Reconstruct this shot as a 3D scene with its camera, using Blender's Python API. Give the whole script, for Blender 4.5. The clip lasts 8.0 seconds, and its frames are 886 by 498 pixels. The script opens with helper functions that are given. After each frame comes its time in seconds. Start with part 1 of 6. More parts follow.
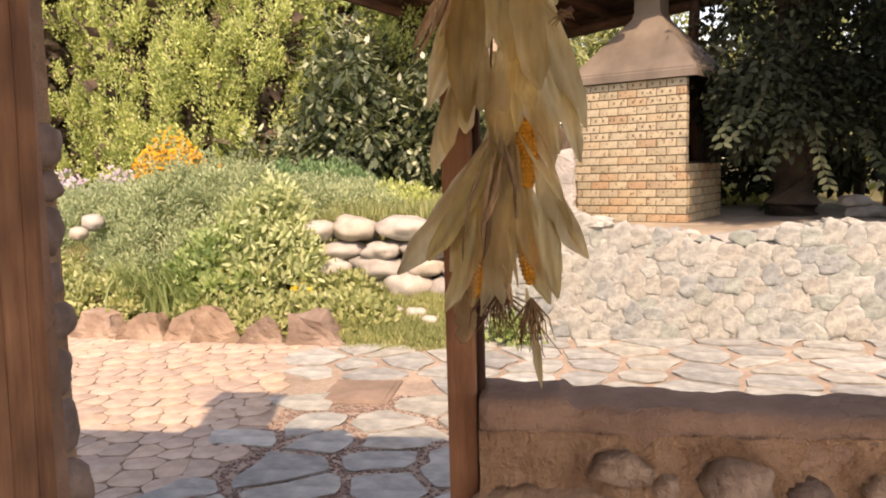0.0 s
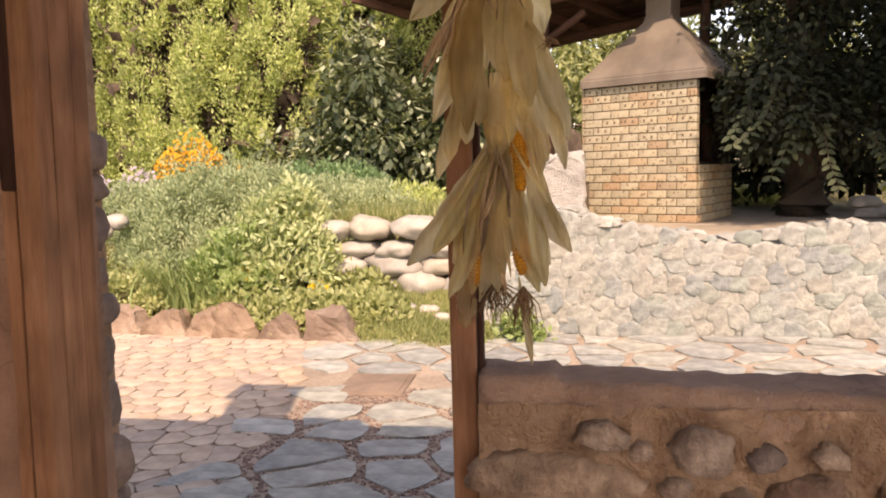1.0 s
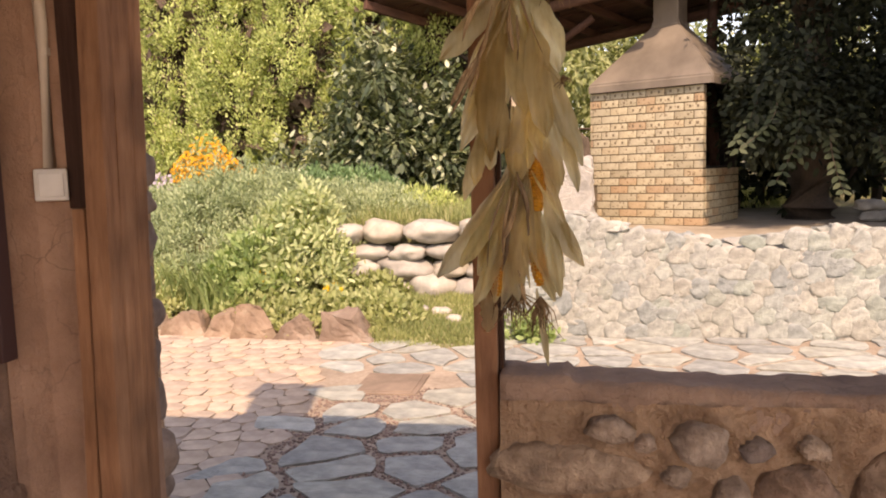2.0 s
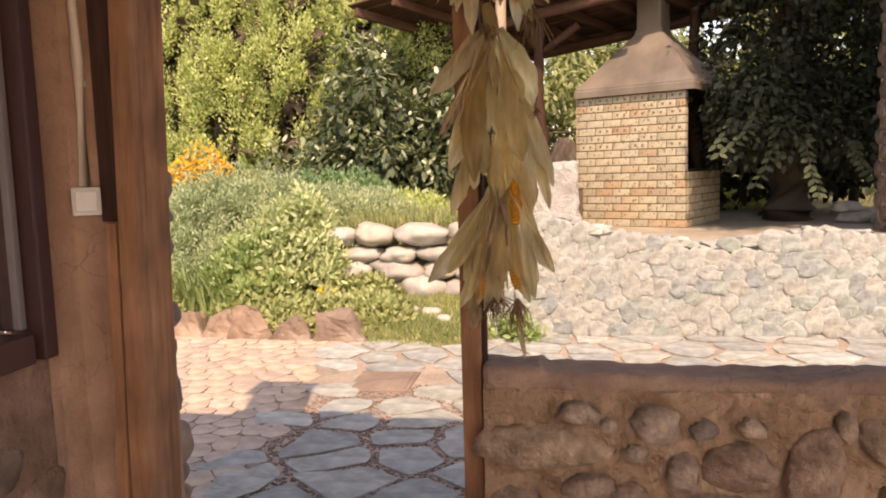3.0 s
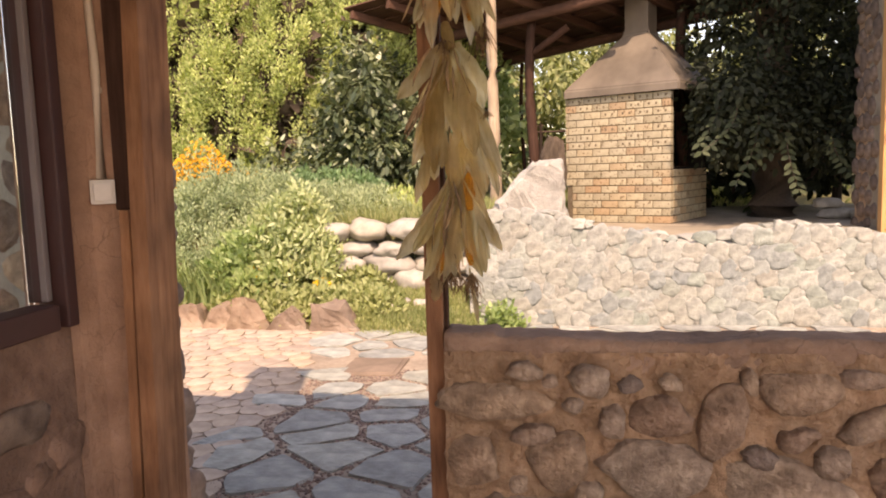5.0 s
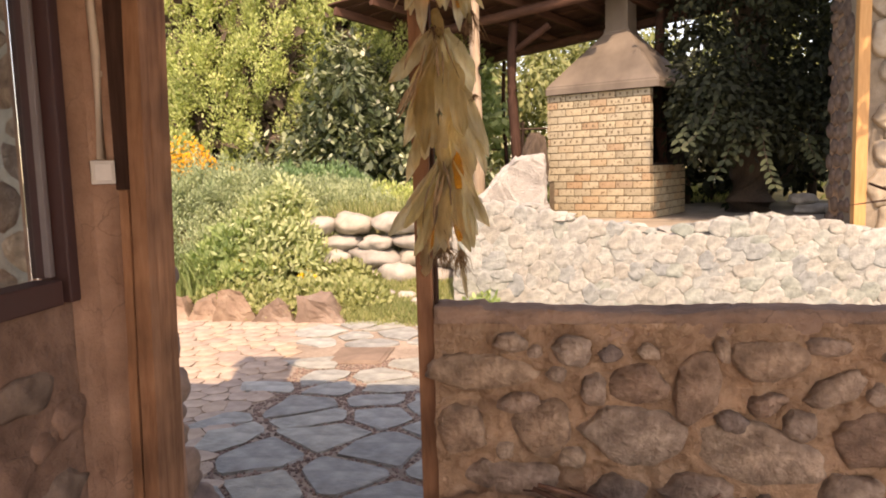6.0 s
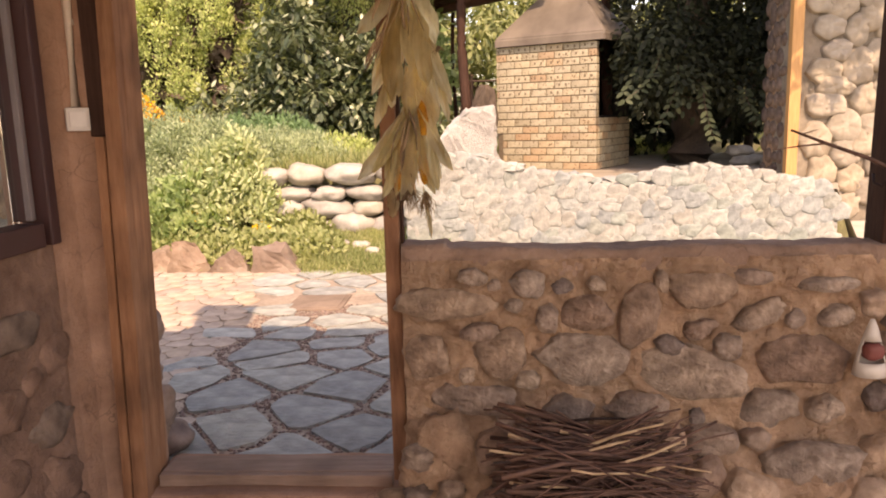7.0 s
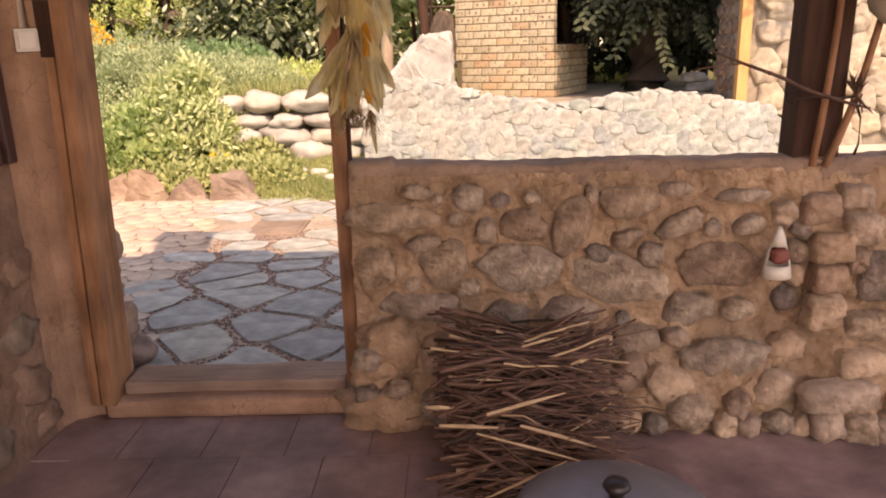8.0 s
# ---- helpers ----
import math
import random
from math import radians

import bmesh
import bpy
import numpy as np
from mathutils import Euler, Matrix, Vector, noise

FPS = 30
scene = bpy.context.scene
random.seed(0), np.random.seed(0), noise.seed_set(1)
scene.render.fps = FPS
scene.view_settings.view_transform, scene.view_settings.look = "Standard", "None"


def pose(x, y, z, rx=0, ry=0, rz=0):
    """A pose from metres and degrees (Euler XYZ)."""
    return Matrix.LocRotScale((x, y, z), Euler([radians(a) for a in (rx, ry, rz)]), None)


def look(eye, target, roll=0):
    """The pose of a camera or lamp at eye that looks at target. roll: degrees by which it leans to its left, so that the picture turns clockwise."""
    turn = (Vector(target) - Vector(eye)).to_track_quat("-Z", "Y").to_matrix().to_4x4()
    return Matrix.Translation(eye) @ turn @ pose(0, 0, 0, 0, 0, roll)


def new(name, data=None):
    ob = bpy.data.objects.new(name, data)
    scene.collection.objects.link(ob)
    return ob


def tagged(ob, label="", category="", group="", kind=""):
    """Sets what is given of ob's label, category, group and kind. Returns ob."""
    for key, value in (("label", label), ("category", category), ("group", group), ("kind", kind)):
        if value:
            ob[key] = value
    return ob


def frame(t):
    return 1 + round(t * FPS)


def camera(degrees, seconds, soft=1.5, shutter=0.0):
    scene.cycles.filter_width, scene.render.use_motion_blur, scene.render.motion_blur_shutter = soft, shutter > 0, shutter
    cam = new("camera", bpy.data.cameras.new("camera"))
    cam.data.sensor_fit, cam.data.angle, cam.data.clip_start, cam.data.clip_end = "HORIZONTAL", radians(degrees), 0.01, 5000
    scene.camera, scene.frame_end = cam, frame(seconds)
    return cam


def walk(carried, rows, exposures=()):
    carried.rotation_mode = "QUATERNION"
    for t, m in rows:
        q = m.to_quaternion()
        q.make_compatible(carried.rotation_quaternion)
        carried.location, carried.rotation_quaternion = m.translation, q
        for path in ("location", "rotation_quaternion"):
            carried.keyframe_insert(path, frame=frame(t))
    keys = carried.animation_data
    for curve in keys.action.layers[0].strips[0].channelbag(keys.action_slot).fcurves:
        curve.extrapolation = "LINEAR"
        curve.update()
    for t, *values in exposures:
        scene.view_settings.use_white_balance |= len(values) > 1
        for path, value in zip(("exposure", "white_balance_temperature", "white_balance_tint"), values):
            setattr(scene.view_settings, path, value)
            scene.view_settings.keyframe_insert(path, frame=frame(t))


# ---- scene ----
cam = camera(62.1, 8.0, soft=1.9)
PATH = [
    (0, (0.026, 0.01, 1.247), (-0.258, 1.979, 1.034), -1.6),
    (0.5, (0.059, -0.078, 1.246), (-0.235, 1.889, 1.035), -1.6),
    (1, (0.069, -0.155, 1.255), (-0.255, 1.808, 1.044), -1.6),
    (1.5, (0.058, -0.226, 1.277), (-0.292, 1.732, 1.067), -1.6),
    (3, (0.096, -0.528, 1.341), (-0.22, 1.435, 1.131), -1.7),
    (3.5, (0.169, -0.636, 1.362), (-0.141, 1.329, 1.152), -1.8),
    (4, (0.2, -0.724, 1.372), (-0.118, 1.24, 1.162), -1.8),
    (5.5, (0.237, -0.829, 1.291), (-0.078, 1.134, 1.078), -1.8),
    (6, (0.222, -0.899, 1.272), (-0.046, 1.072, 1.057), -1.7),
    (6.5, (0.182, -1.008, 1.261), (-0.018, 0.965, 1.003), -1.6),
    (7, (0.187, -1.071, 1.258), (0.059, 0.896, 0.915), -1.6),
    (7.5, (0.224, -1.137, 1.253), (0.16, 0.814, 0.815), -1.6),
    (8, (0.257, -1.223, 1.234), (0.221, 0.706, 0.708), -1.6),
]

walk(cam, [(t, look(eye, target, roll)) for t, eye, target, roll in PATH],
     exposures=[(0.0, 1.51, 9100, 31), (5.5, 1.58, 9250, 31), (8.0, 1.70, 9600, 35)])

# ---- world and sun ----
SUN_TO = Vector((0.20, -0.86, 1.05)).normalized()
world = bpy.data.worlds.new("world")
scene.world = world
world.use_nodes = True
sky = world.node_tree.nodes.new("ShaderNodeTexSky")
sky.sky_type = "NISHITA"
sky.sun_disc = False
sky.sun_elevation = math.asin(SUN_TO.z)
sky.sun_rotation = math.atan2(SUN_TO.x, SUN_TO.y)
world.node_tree.links.new(sky.outputs[0], world.node_tree.nodes["Background"].inputs[0])
world.node_tree.nodes["Background"].inputs[1].default_value = 0.15
sun = new("sun", bpy.data.lights.new("sun", "SUN"))
sun.data.energy, sun.data.angle, sun.data.color = 2.1, radians(0.6), (1.0, 0.955, 0.85)
sun.matrix_world = look(SUN_TO * 30, (0, 0, 0))

rng = np.random.default_rng(7)
rnd = random.Random(11)


# ---- materials ----
def node_mat(name):
    m = bpy.data.materials.new(name)
    m.use_nodes = True
    nt = m.node_tree
    return m, nt, nt.nodes["Principled BSDF"]


def ramp(nt, fac, stops):
    r = nt.nodes.new("ShaderNodeValToRGB")
    while len(r.color_ramp.elements) < len(stops):
        r.color_ramp.elements.new(0.5)
    for e, (p, c) in zip(r.color_ramp.elements, stops):
        e.position, e.color = p, (*c, 1)
    nt.links.new(fac, r.inputs[0])
    return r.outputs[0]


def mix(nt, kind, fac, a, b):
    n = nt.nodes.new("ShaderNodeMix")
    n.data_type, n.blend_type = "RGBA", kind
    for sock, v in ((n.inputs[0], fac), (n.inputs[6], a), (n.inputs[7], b)):
        if isinstance(v, (int, float)):
            sock.default_value = v
        elif isinstance(v, tuple):
            sock.default_value = (*v, 1)
        else:
            nt.links.new(v, sock)
    return n.outputs[2]


def noise_out(nt, scale, detail=4.0, rough=0.6, stretch=None, coords="Object"):
    co = nt.nodes.new("ShaderNodeTexCoord")
    n = nt.nodes.new("ShaderNodeTexNoise")
    n.inputs["Scale"].default_value, n.inputs["Detail"].default_value, n.inputs["Roughness"].default_value = scale, detail, rough
    src = co.outputs[coords]
    if stretch:
        mp = nt.nodes.new("ShaderNodeMapping")
        mp.inputs["Scale"].default_value = stretch
        nt.links.new(src, mp.inputs[0])
        src = mp.outputs[0]
    nt.links.new(src, n.inputs["Vector"])
    return n.outputs["Fac"]


def rough_mat(name, stops, scale=8, rough=0.85, bump=0.3, grain=60, stain=0.5, stain_scale=1.3, vary="", stretch=None, dist=0.01, spread=0.5, spec=0.3, tones=None):
    """Stone, plaster, wood and soil: a coloured noise, stains at a larger size, fine relief, and a shift of tone from piece to piece."""
    m, nt, bsdf = node_mat(name)
    base = ramp(nt, noise_out(nt, scale, 6, 0.65, stretch), stops)
    st = ramp(nt, noise_out(nt, stain_scale, 3, 0.5), [(0.35, (1 - stain, 1 - stain, 1 - stain)), (0.65, (1, 1, 1))])
    col = mix(nt, "MULTIPLY", 1.0, base, st)
    if vary:
        if vary == "object":
            src = nt.nodes.new("ShaderNodeObjectInfo").outputs["Random"]
        else:
            src = nt.nodes.new("ShaderNodeNewGeometry").outputs["Random Per Island"]
        lo, hi = 1 - spread, 1 + spread * 0.6
        tone = ramp(nt, src, tones or [(0.0, (lo, lo, lo * 1.03)), (0.45, (1.0, 1.0, 1.0)), (0.75, (1.0, 0.96, 0.90)), (1.0, (hi, hi, hi))])
        col = mix(nt, "MULTIPLY", 1.0, col, tone)
    nt.links.new(col, bsdf.inputs["Base Color"])
    bsdf.inputs["Roughness"].default_value = rough
    bsdf.inputs["Specular IOR Level"].default_value = spec
    b = nt.nodes.new("ShaderNodeBump")
    b.inputs["Strength"].default_value, b.inputs["Distance"].default_value = bump, dist
    nt.links.new(noise_out(nt, grain, 5, 0.7, stretch), b.inputs["Height"])
    nt.links.new(b.outputs[0], bsdf.inputs["Normal"])
    return m


def leaf_mat(name, stops, rough=0.55, through_light=0.35):
    m, nt, bsdf = node_mat(name)
    src = nt.nodes.new("ShaderNodeNewGeometry").outputs["Random Per Island"]
    col = ramp(nt, src, stops)
    patch = ramp(nt, noise_out(nt, 1.7, 3, 0.5), [(0.3, (0.72, 0.78, 0.7)), (0.7, (1.1, 1.08, 1.0))])
    col = mix(nt, "MULTIPLY", 1.0, col, patch)
    nt.links.new(col, bsdf.inputs["Base Color"])
    bsdf.inputs["Roughness"].default_value = rough
    bsdf.inputs["Specular IOR Level"].default_value = 0.35
    tr = nt.nodes.new("ShaderNodeBsdfTranslucent")
    nt.links.new(mix(nt, "MULTIPLY", 1.0, col, (1.2, 1.25, 0.6)), tr.inputs[0])
    mx = nt.nodes.new("ShaderNodeMixShader")
    mx.inputs[0].default_value = through_light
    nt.links.new(bsdf.outputs[0], mx.inputs[1])
    nt.links.new(tr.outputs[0], mx.inputs[2])
    nt.links.new(mx.outputs[0], nt.nodes["Material Output"].inputs[0])
    return m


def plain_mat(name, color, rough=0.5, metal=0.0, bump=0.1, grain=40, wear=0.15):
    return rough_mat(name, [(0.3, tuple(c * (1 - wear) for c in color)), (0.7, color)], 14, rough, bump, grain, wear, 2.5, dist=0.003, spec=0.4) if not metal else metal_mat(name, color, rough)


def metal_mat(name, color, rough):
    m = rough_mat(name, [(0.3, tuple(c * 0.75 for c in color)), (0.7, color)], 9, rough, 0.1, 30, 0.25, 2.0, dist=0.003)
    m.node_tree.nodes["Principled BSDF"].inputs["Metallic"].default_value = 0.6
    return m


clay = rough_mat("clay_mortar", [(0.3, (0.40, 0.245, 0.150)), (0.55, (0.56, 0.365, 0.228)), (0.75, (0.69, 0.475, 0.315))], 14, 0.95, 1.0, 38, 0.35, 5, dist=0.035)


def add_cracks(m, scale, width, depth):
    """Fine shrinkage cracks with ragged lines."""
    nt = m.node_tree
    bsdf = nt.nodes["Principled BSDF"]
    co = nt.nodes.new("ShaderNodeTexCoord")
    ns = nt.nodes.new("ShaderNodeTexNoise")
    ns.inputs["Scale"].default_value, ns.inputs["Detail"].default_value = 7.0, 5.0
    nt.links.new(co.outputs["Object"], ns.inputs["Vector"])
    warp = mix(nt, "ADD", 0.22, co.outputs["Object"], ns.outputs["Color"])
    vo = nt.nodes.new("ShaderNodeTexVoronoi")
    vo.feature = "DISTANCE_TO_EDGE"
    vo.inputs["Scale"].default_value = scale
    nt.links.new(warp, vo.inputs["Vector"])
    line = ramp(nt, vo.outputs["Distance"], [(0.0, (depth, depth, depth)), (width, (1, 1, 1))])
    some = ramp(nt, noise_out(nt, 2.3, 3, 0.5), [(0.45, (0, 0, 0)), (0.6, (1, 1, 1))])
    old = bsdf.inputs["Base Color"].links[0].from_socket
    nt.links.new(mix(nt, "MULTIPLY", some, old, line), bsdf.inputs["Base Color"])


coping_clay = rough_mat("coping_clay", [(0.3, (0.24, 0.155, 0.110)), (0.7, (0.41, 0.275, 0.195))], 9, 0.95, 0.9, 50, 0.3, 4, dist=0.014)
add_cracks(coping_clay, 5.0, 0.018, 0.4)
clay_cap = rough_mat("clay_cap", [(0.3, (0.235, 0.143, 0.101)), (0.7, (0.374, 0.241, 0.175))], 9, 0.95, 0.6, 50, 0.3, 4, dist=0.01)
plaster = rough_mat("clay_plaster", [(0.3, (0.275, 0.152, 0.097)), (0.7, (0.43, 0.256, 0.170))], 7, 0.95, 0.8, 40, 0.35, 3, dist=0.012)
# clay below the window, darker than the plaster above it
base_clay = rough_mat("darker_base_clay", [(0.3, (0.19, 0.108, 0.072)), (0.7, (0.32, 0.195, 0.135))], 9, 0.95, 0.9, 40, 0.4, 5, dist=0.02)
add_cracks(plaster, 7.0, 0.02, 0.55)
STONE_TONES = [(0.0, (0.52, 0.52, 0.58)), (0.16, (0.78, 0.76, 0.76)), (0.34, (1.0, 0.96, 0.92)), (0.5, (1.12, 1.02, 0.90)), (0.66, (0.84, 0.72, 0.66)), (0.8, (1.06, 1.05, 1.05)), (1.0, (1.28, 1.20, 1.08))]
field_stone = rough_mat("field_stone", [(0.28, (0.25, 0.186, 0.142)), (0.5, (0.41, 0.315, 0.240)), (0.75, (0.62, 0.50, 0.39))], 20, 0.85, 1.0, 45, 0.35, 10, "object", dist=0.03, tones=STONE_TONES)
cobble = rough_mat("cobble", [(0.25, (0.33, 0.235, 0.170)), (0.75, (0.56, 0.42, 0.31))], 18, 0.85, 0.9, 45, 0.35, 9, "object", dist=0.022, tones=STONE_TONES)
WALL_TONES = [(0.0, (0.74, 0.78, 0.80)), (0.2, (0.92, 0.95, 0.93)), (0.4, (1.04, 1.02, 0.97)), (0.6, (1.12, 1.08, 1.0)), (0.75, (1.0, 0.94, 0.86)), (0.87, (0.82, 0.90, 0.84)), (1.0, (1.2, 1.18, 1.12))]
wall_stone = rough_mat("wall_stone", [(0.25, (0.255, 0.268, 0.258)), (0.5, (0.350, 0.362, 0.338)), (0.8, (0.432, 0.444, 0.408))], 18, 0.9, 0.8, 50, 0.25, 9, "object", dist=0.016, tones=WALL_TONES)
wall_mortar = rough_mat("lime_mortar", [(0.3, (0.340, 0.330, 0.286)), (0.7, (0.450, 0.440, 0.386))], 16, 0.95, 0.8, 50, 0.22, 5, dist=0.016)
river_stone = rough_mat("river_stone", [(0.25, (0.316, 0.295, 0.254)), (0.75, (0.473, 0.436, 0.367))], 14, 0.75, 0.2, 110, 0.2, 4, "object", dist=0.004, spread=0.2)
slate = rough_mat("slate_flag", [(0.25, (0.280, 0.298, 0.272)), (0.45, (0.395, 0.410, 0.368)), (0.8, (0.54, 0.530, 0.455))], 5, 0.75, 1.0, 12, 0.35, 9, "object", stretch=(1.2, 4.5, 4), dist=0.016, spread=0.24)
red_paver = rough_mat("red_paver", [(0.25, (0.39, 0.295, 0.225)), (0.75, (0.56, 0.455, 0.350))], 12, 0.85, 0.5, 70, 0.2, 3, "object", dist=0.006, spread=0.2)
red_fill = rough_mat("red_paver_small", [(0.25, (0.39, 0.295, 0.225)), (0.75, (0.56, 0.455, 0.350))], 12, 0.85, 0.5, 70, 0.2, 3, "island", dist=0.006, spread=0.2)
red_rock = rough_mat("red_sandstone", [(0.25, (0.228, 0.152, 0.110)), (0.55, (0.334, 0.246, 0.182)), (0.8, (0.410, 0.358, 0.288))], 8, 0.9, 0.8, 40, 0.3, 3, "object", dist=0.02, spread=0.2)
grout = rough_mat("pink_grout", [(0.3, (0.36, 0.275, 0.205)), (0.7, (0.53, 0.425, 0.32))], 30, 0.95, 0.9, 130, 0.3, 2.2, dist=0.012)
soil = rough_mat("garden_soil", [(0.3, (0.11, 0.10, 0.05)), (0.55, (0.20, 0.18, 0.08)), (0.8, (0.30, 0.26, 0.13))], 6, 0.95, 0.8, 50, 0.3, 1, dist=0.03)
terrace_mat = rough_mat("terrace_screed", [(0.3, (0.282, 0.232, 0.166)), (0.7, (0.398, 0.339, 0.256))], 5, 0.9, 0.4, 40, 0.3, 1.2)
yard_mat = rough_mat("pale_yard_screed", [(0.3, (0.42, 0.37, 0.30)), (0.7, (0.56, 0.50, 0.42))], 5, 0.9, 0.4, 40, 0.2, 1.2)
floor_mat = rough_mat("worn_red_floor", [(0.3, (0.165, 0.105, 0.102)), (0.5, (0.25, 0.165, 0.152)), (0.72, (0.37, 0.26, 0.235))], 5, 0.55, 0.4, 35, 0.5, 1.8, "object", dist=0.004, spread=0.06)
pine = rough_mat("pine_board", [(0.25, (0.17, 0.072, 0.036)), (0.5, (0.335, 0.160, 0.082)), (0.8, (0.47, 0.245, 0.136))], 4, 0.78, 0.8, 20, 0.5, 3.5, "object", stretch=(7, 7, 0.8), dist=0.005, spread=0.18)

pine_fresh = rough_mat("fresh_pine", [(0.25, (0.462, 0.231, 0.083)), (0.75, (0.660, 0.374, 0.154))], 5, 0.6, 0.25, 20, 0.2, 1.5, stretch=(9, 9, 0.7), dist=0.003)
weathered = rough_mat("weathered_wood", [(0.25, (0.30, 0.215, 0.14)), (0.75, (0.50, 0.39, 0.28))], 6, 0.8, 0.4, 25, 0.3, 2, stretch=(8, 8, 0.7), dist=0.004)
bounce_board = rough_mat("pale_bounce_boards", [(0.25, (0.48, 0.37, 0.26)), (0.75, (0.66, 0.54, 0.40))], 6, 0.75, 0.4, 25, 0.2, 2, stretch=(0.7, 8, 8), dist=0.004)
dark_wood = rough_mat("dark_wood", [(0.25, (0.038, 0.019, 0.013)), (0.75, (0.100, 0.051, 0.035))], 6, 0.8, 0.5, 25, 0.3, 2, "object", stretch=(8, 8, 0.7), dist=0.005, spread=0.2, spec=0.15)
roof_wood = rough_mat("roof_boards", [(0.25, (0.070, 0.033, 0.022)), (0.75, (0.150, 0.074, 0.048))], 4, 0.8, 0.4, 25, 0.3, 2, "object", stretch=(1, 9, 9), dist=0.005, spread=0.3)
bark = rough_mat("bark", [(0.25, (0.07, 0.05, 0.035)), (0.75, (0.17, 0.125, 0.09))], 12, 0.95, 0.9, 30, 0.3, 3, stretch=(3, 3, 0.6), dist=0.02)
twig_mat = rough_mat("vine_twigs", [(0.3, (0.068, 0.035, 0.024)), (0.7, (0.185, 0.100, 0.068))], 20, 0.7, 0.3, 60, 0.2, 5, "island", dist=0.002, spread=0.75)
twig_pale = rough_mat("split_twigs", [(0.3, (0.40, 0.26, 0.14)), (0.7, (0.60, 0.43, 0.26))], 20, 0.8, 0.3, 60, 0.2, 5, dist=0.002)
frame_brown = plain_mat("brown_window_paint", (0.060, 0.022, 0.018), 0.55)
white_plastic = plain_mat("white_plastic", (0.66, 0.61, 0.54), 0.45)
conduit_paint = plain_mat("cream_conduit_paint", (0.64, 0.53, 0.41), 0.6)
steel_strip = plain_mat("glazing_bead", (0.20, 0.165, 0.155), 0.6)
sill_wood = rough_mat("sill_wood", [(0.25, (0.235, 0.152, 0.110)), (0.75, (0.39, 0.272, 0.205))], 6, 0.8, 0.6, 25, 0.4, 4, stretch=(0.7, 9, 9), dist=0.005)
hood_mat = rough_mat("painted_hood", [(0.3, (0.155, 0.124, 0.094)), (0.7, (0.222, 0.182, 0.142))], 3, 0.6, 0.12, 30, 0.35, 1.4, stretch=(1, 1, 0.4), dist=0.004)
soot = rough_mat("soot", [(0.3, (0.012, 0.010, 0.009)), (0.7, (0.03, 0.024, 0.02))], 6, 0.95, 0.3, 40, 0.2, 2)
brick_mortar = rough_mat("brick_mortar", [(0.3, (0.13, 0.098, 0.062)), (0.7, (0.20, 0.155, 0.105))], 20, 0.95, 0.5, 80, 0.2, 3)
HUSK_TONES = [(0.0, (0.70, 0.62, 0.48)), (0.12, (0.90, 0.85, 0.74)), (0.5, (1.0, 1.0, 1.0)), (0.8, (0.95, 0.97, 0.88)), (1.0, (1.1, 1.1, 1.05))]
husk_mat = rough_mat("corn_husk", [(0.25, (0.72, 0.59, 0.35)), (0.5, (0.88, 0.77, 0.50)), (0.8, (0.95, 0.87, 0.65))], 7, 0.7, 0.6, 30, 0.3, 12, "object", stretch=(14, 14, 1.0), dist=0.003, tones=HUSK_TONES)
husk_dry = rough_mat("dry_husk_strip", [(0.3, (0.20, 0.125, 0.065)), (0.7, (0.42, 0.30, 0.17))], 9, 0.8, 0.4, 30, 0.3, 12, "object", stretch=(14, 14, 1.0), dist=0.002, spread=0.4)
_nt = husk_mat.node_tree
_tr = _nt.nodes.new("ShaderNodeBsdfTranslucent")
_nt.links.new(_nt.nodes["Principled BSDF"].inputs["Base Color"].links[0].from_socket, _tr.inputs[0])
_mx = _nt.nodes.new("ShaderNodeMixShader")
_mx.inputs[0].default_value = 0.85
_nt.links.new(_nt.nodes["Principled BSDF"].outputs[0], _mx.inputs[1])
_nt.links.new(_tr.outputs[0], _mx.inputs[2])
_nt.links.new(_mx.outputs[0], _nt.nodes["Material Output"].inputs[0])
kernel_mat = rough_mat("corn_kernel", [(0.3, (0.50, 0.22, 0.02)), (0.7, (0.68, 0.34, 0.035))], 30, 0.4, 0.05, 60, 0.2, 20, "island", dist=0.001, spread=0.25)
silk_mat = rough_mat("corn_silk", [(0.3, (0.09, 0.05, 0.025)), (0.7, (0.22, 0.14, 0.07))], 20, 0.9, 0.2, 60, 0.2, 20)
enamel = metal_mat("grey_lid", (0.26, 0.245, 0.26), 0.42)
black_knob = plain_mat("black_bakelite", (0.018, 0.014, 0.013), 0.35)
iron = plain_mat("rusty_cover", (0.30, 0.215, 0.155), 0.75, 0.0, 0.4, 30, 0.3)
wire_mat = metal_mat("rusty_wire", (0.07, 0.045, 0.035), 0.6)
shell_white = plain_mat("glazed_white", (0.62, 0.56, 0.46), 0.4)
shell_red = plain_mat("red_clay", (0.20, 0.055, 0.04), 0.6)

house_stone = rough_mat("house_stone", [(0.25, (0.29, 0.245, 0.180)), (0.75, (0.43, 0.375, 0.290))], 7, 0.8, 0.6, 50, 0.25, 4, "object", dist=0.012, spread=0.2)
# brown stone darkened to carry the shade on the house side
shade_brown_rubble = rough_mat("shade_brown_rubble", [(0.25, (0.13, 0.090, 0.067)), (0.75, (0.26, 0.190, 0.145))], 14, 0.9, 0.8, 60, 0.35, 8, "object", dist=0.012, spread=0.3)
corner_cobble = rough_mat("corner_cobble", [(0.25, (0.21, 0.142, 0.108)), (0.75, (0.37, 0.265, 0.205))], 12, 0.85, 0.6, 50, 0.35, 9, "object", dist=0.01, spread=0.25)
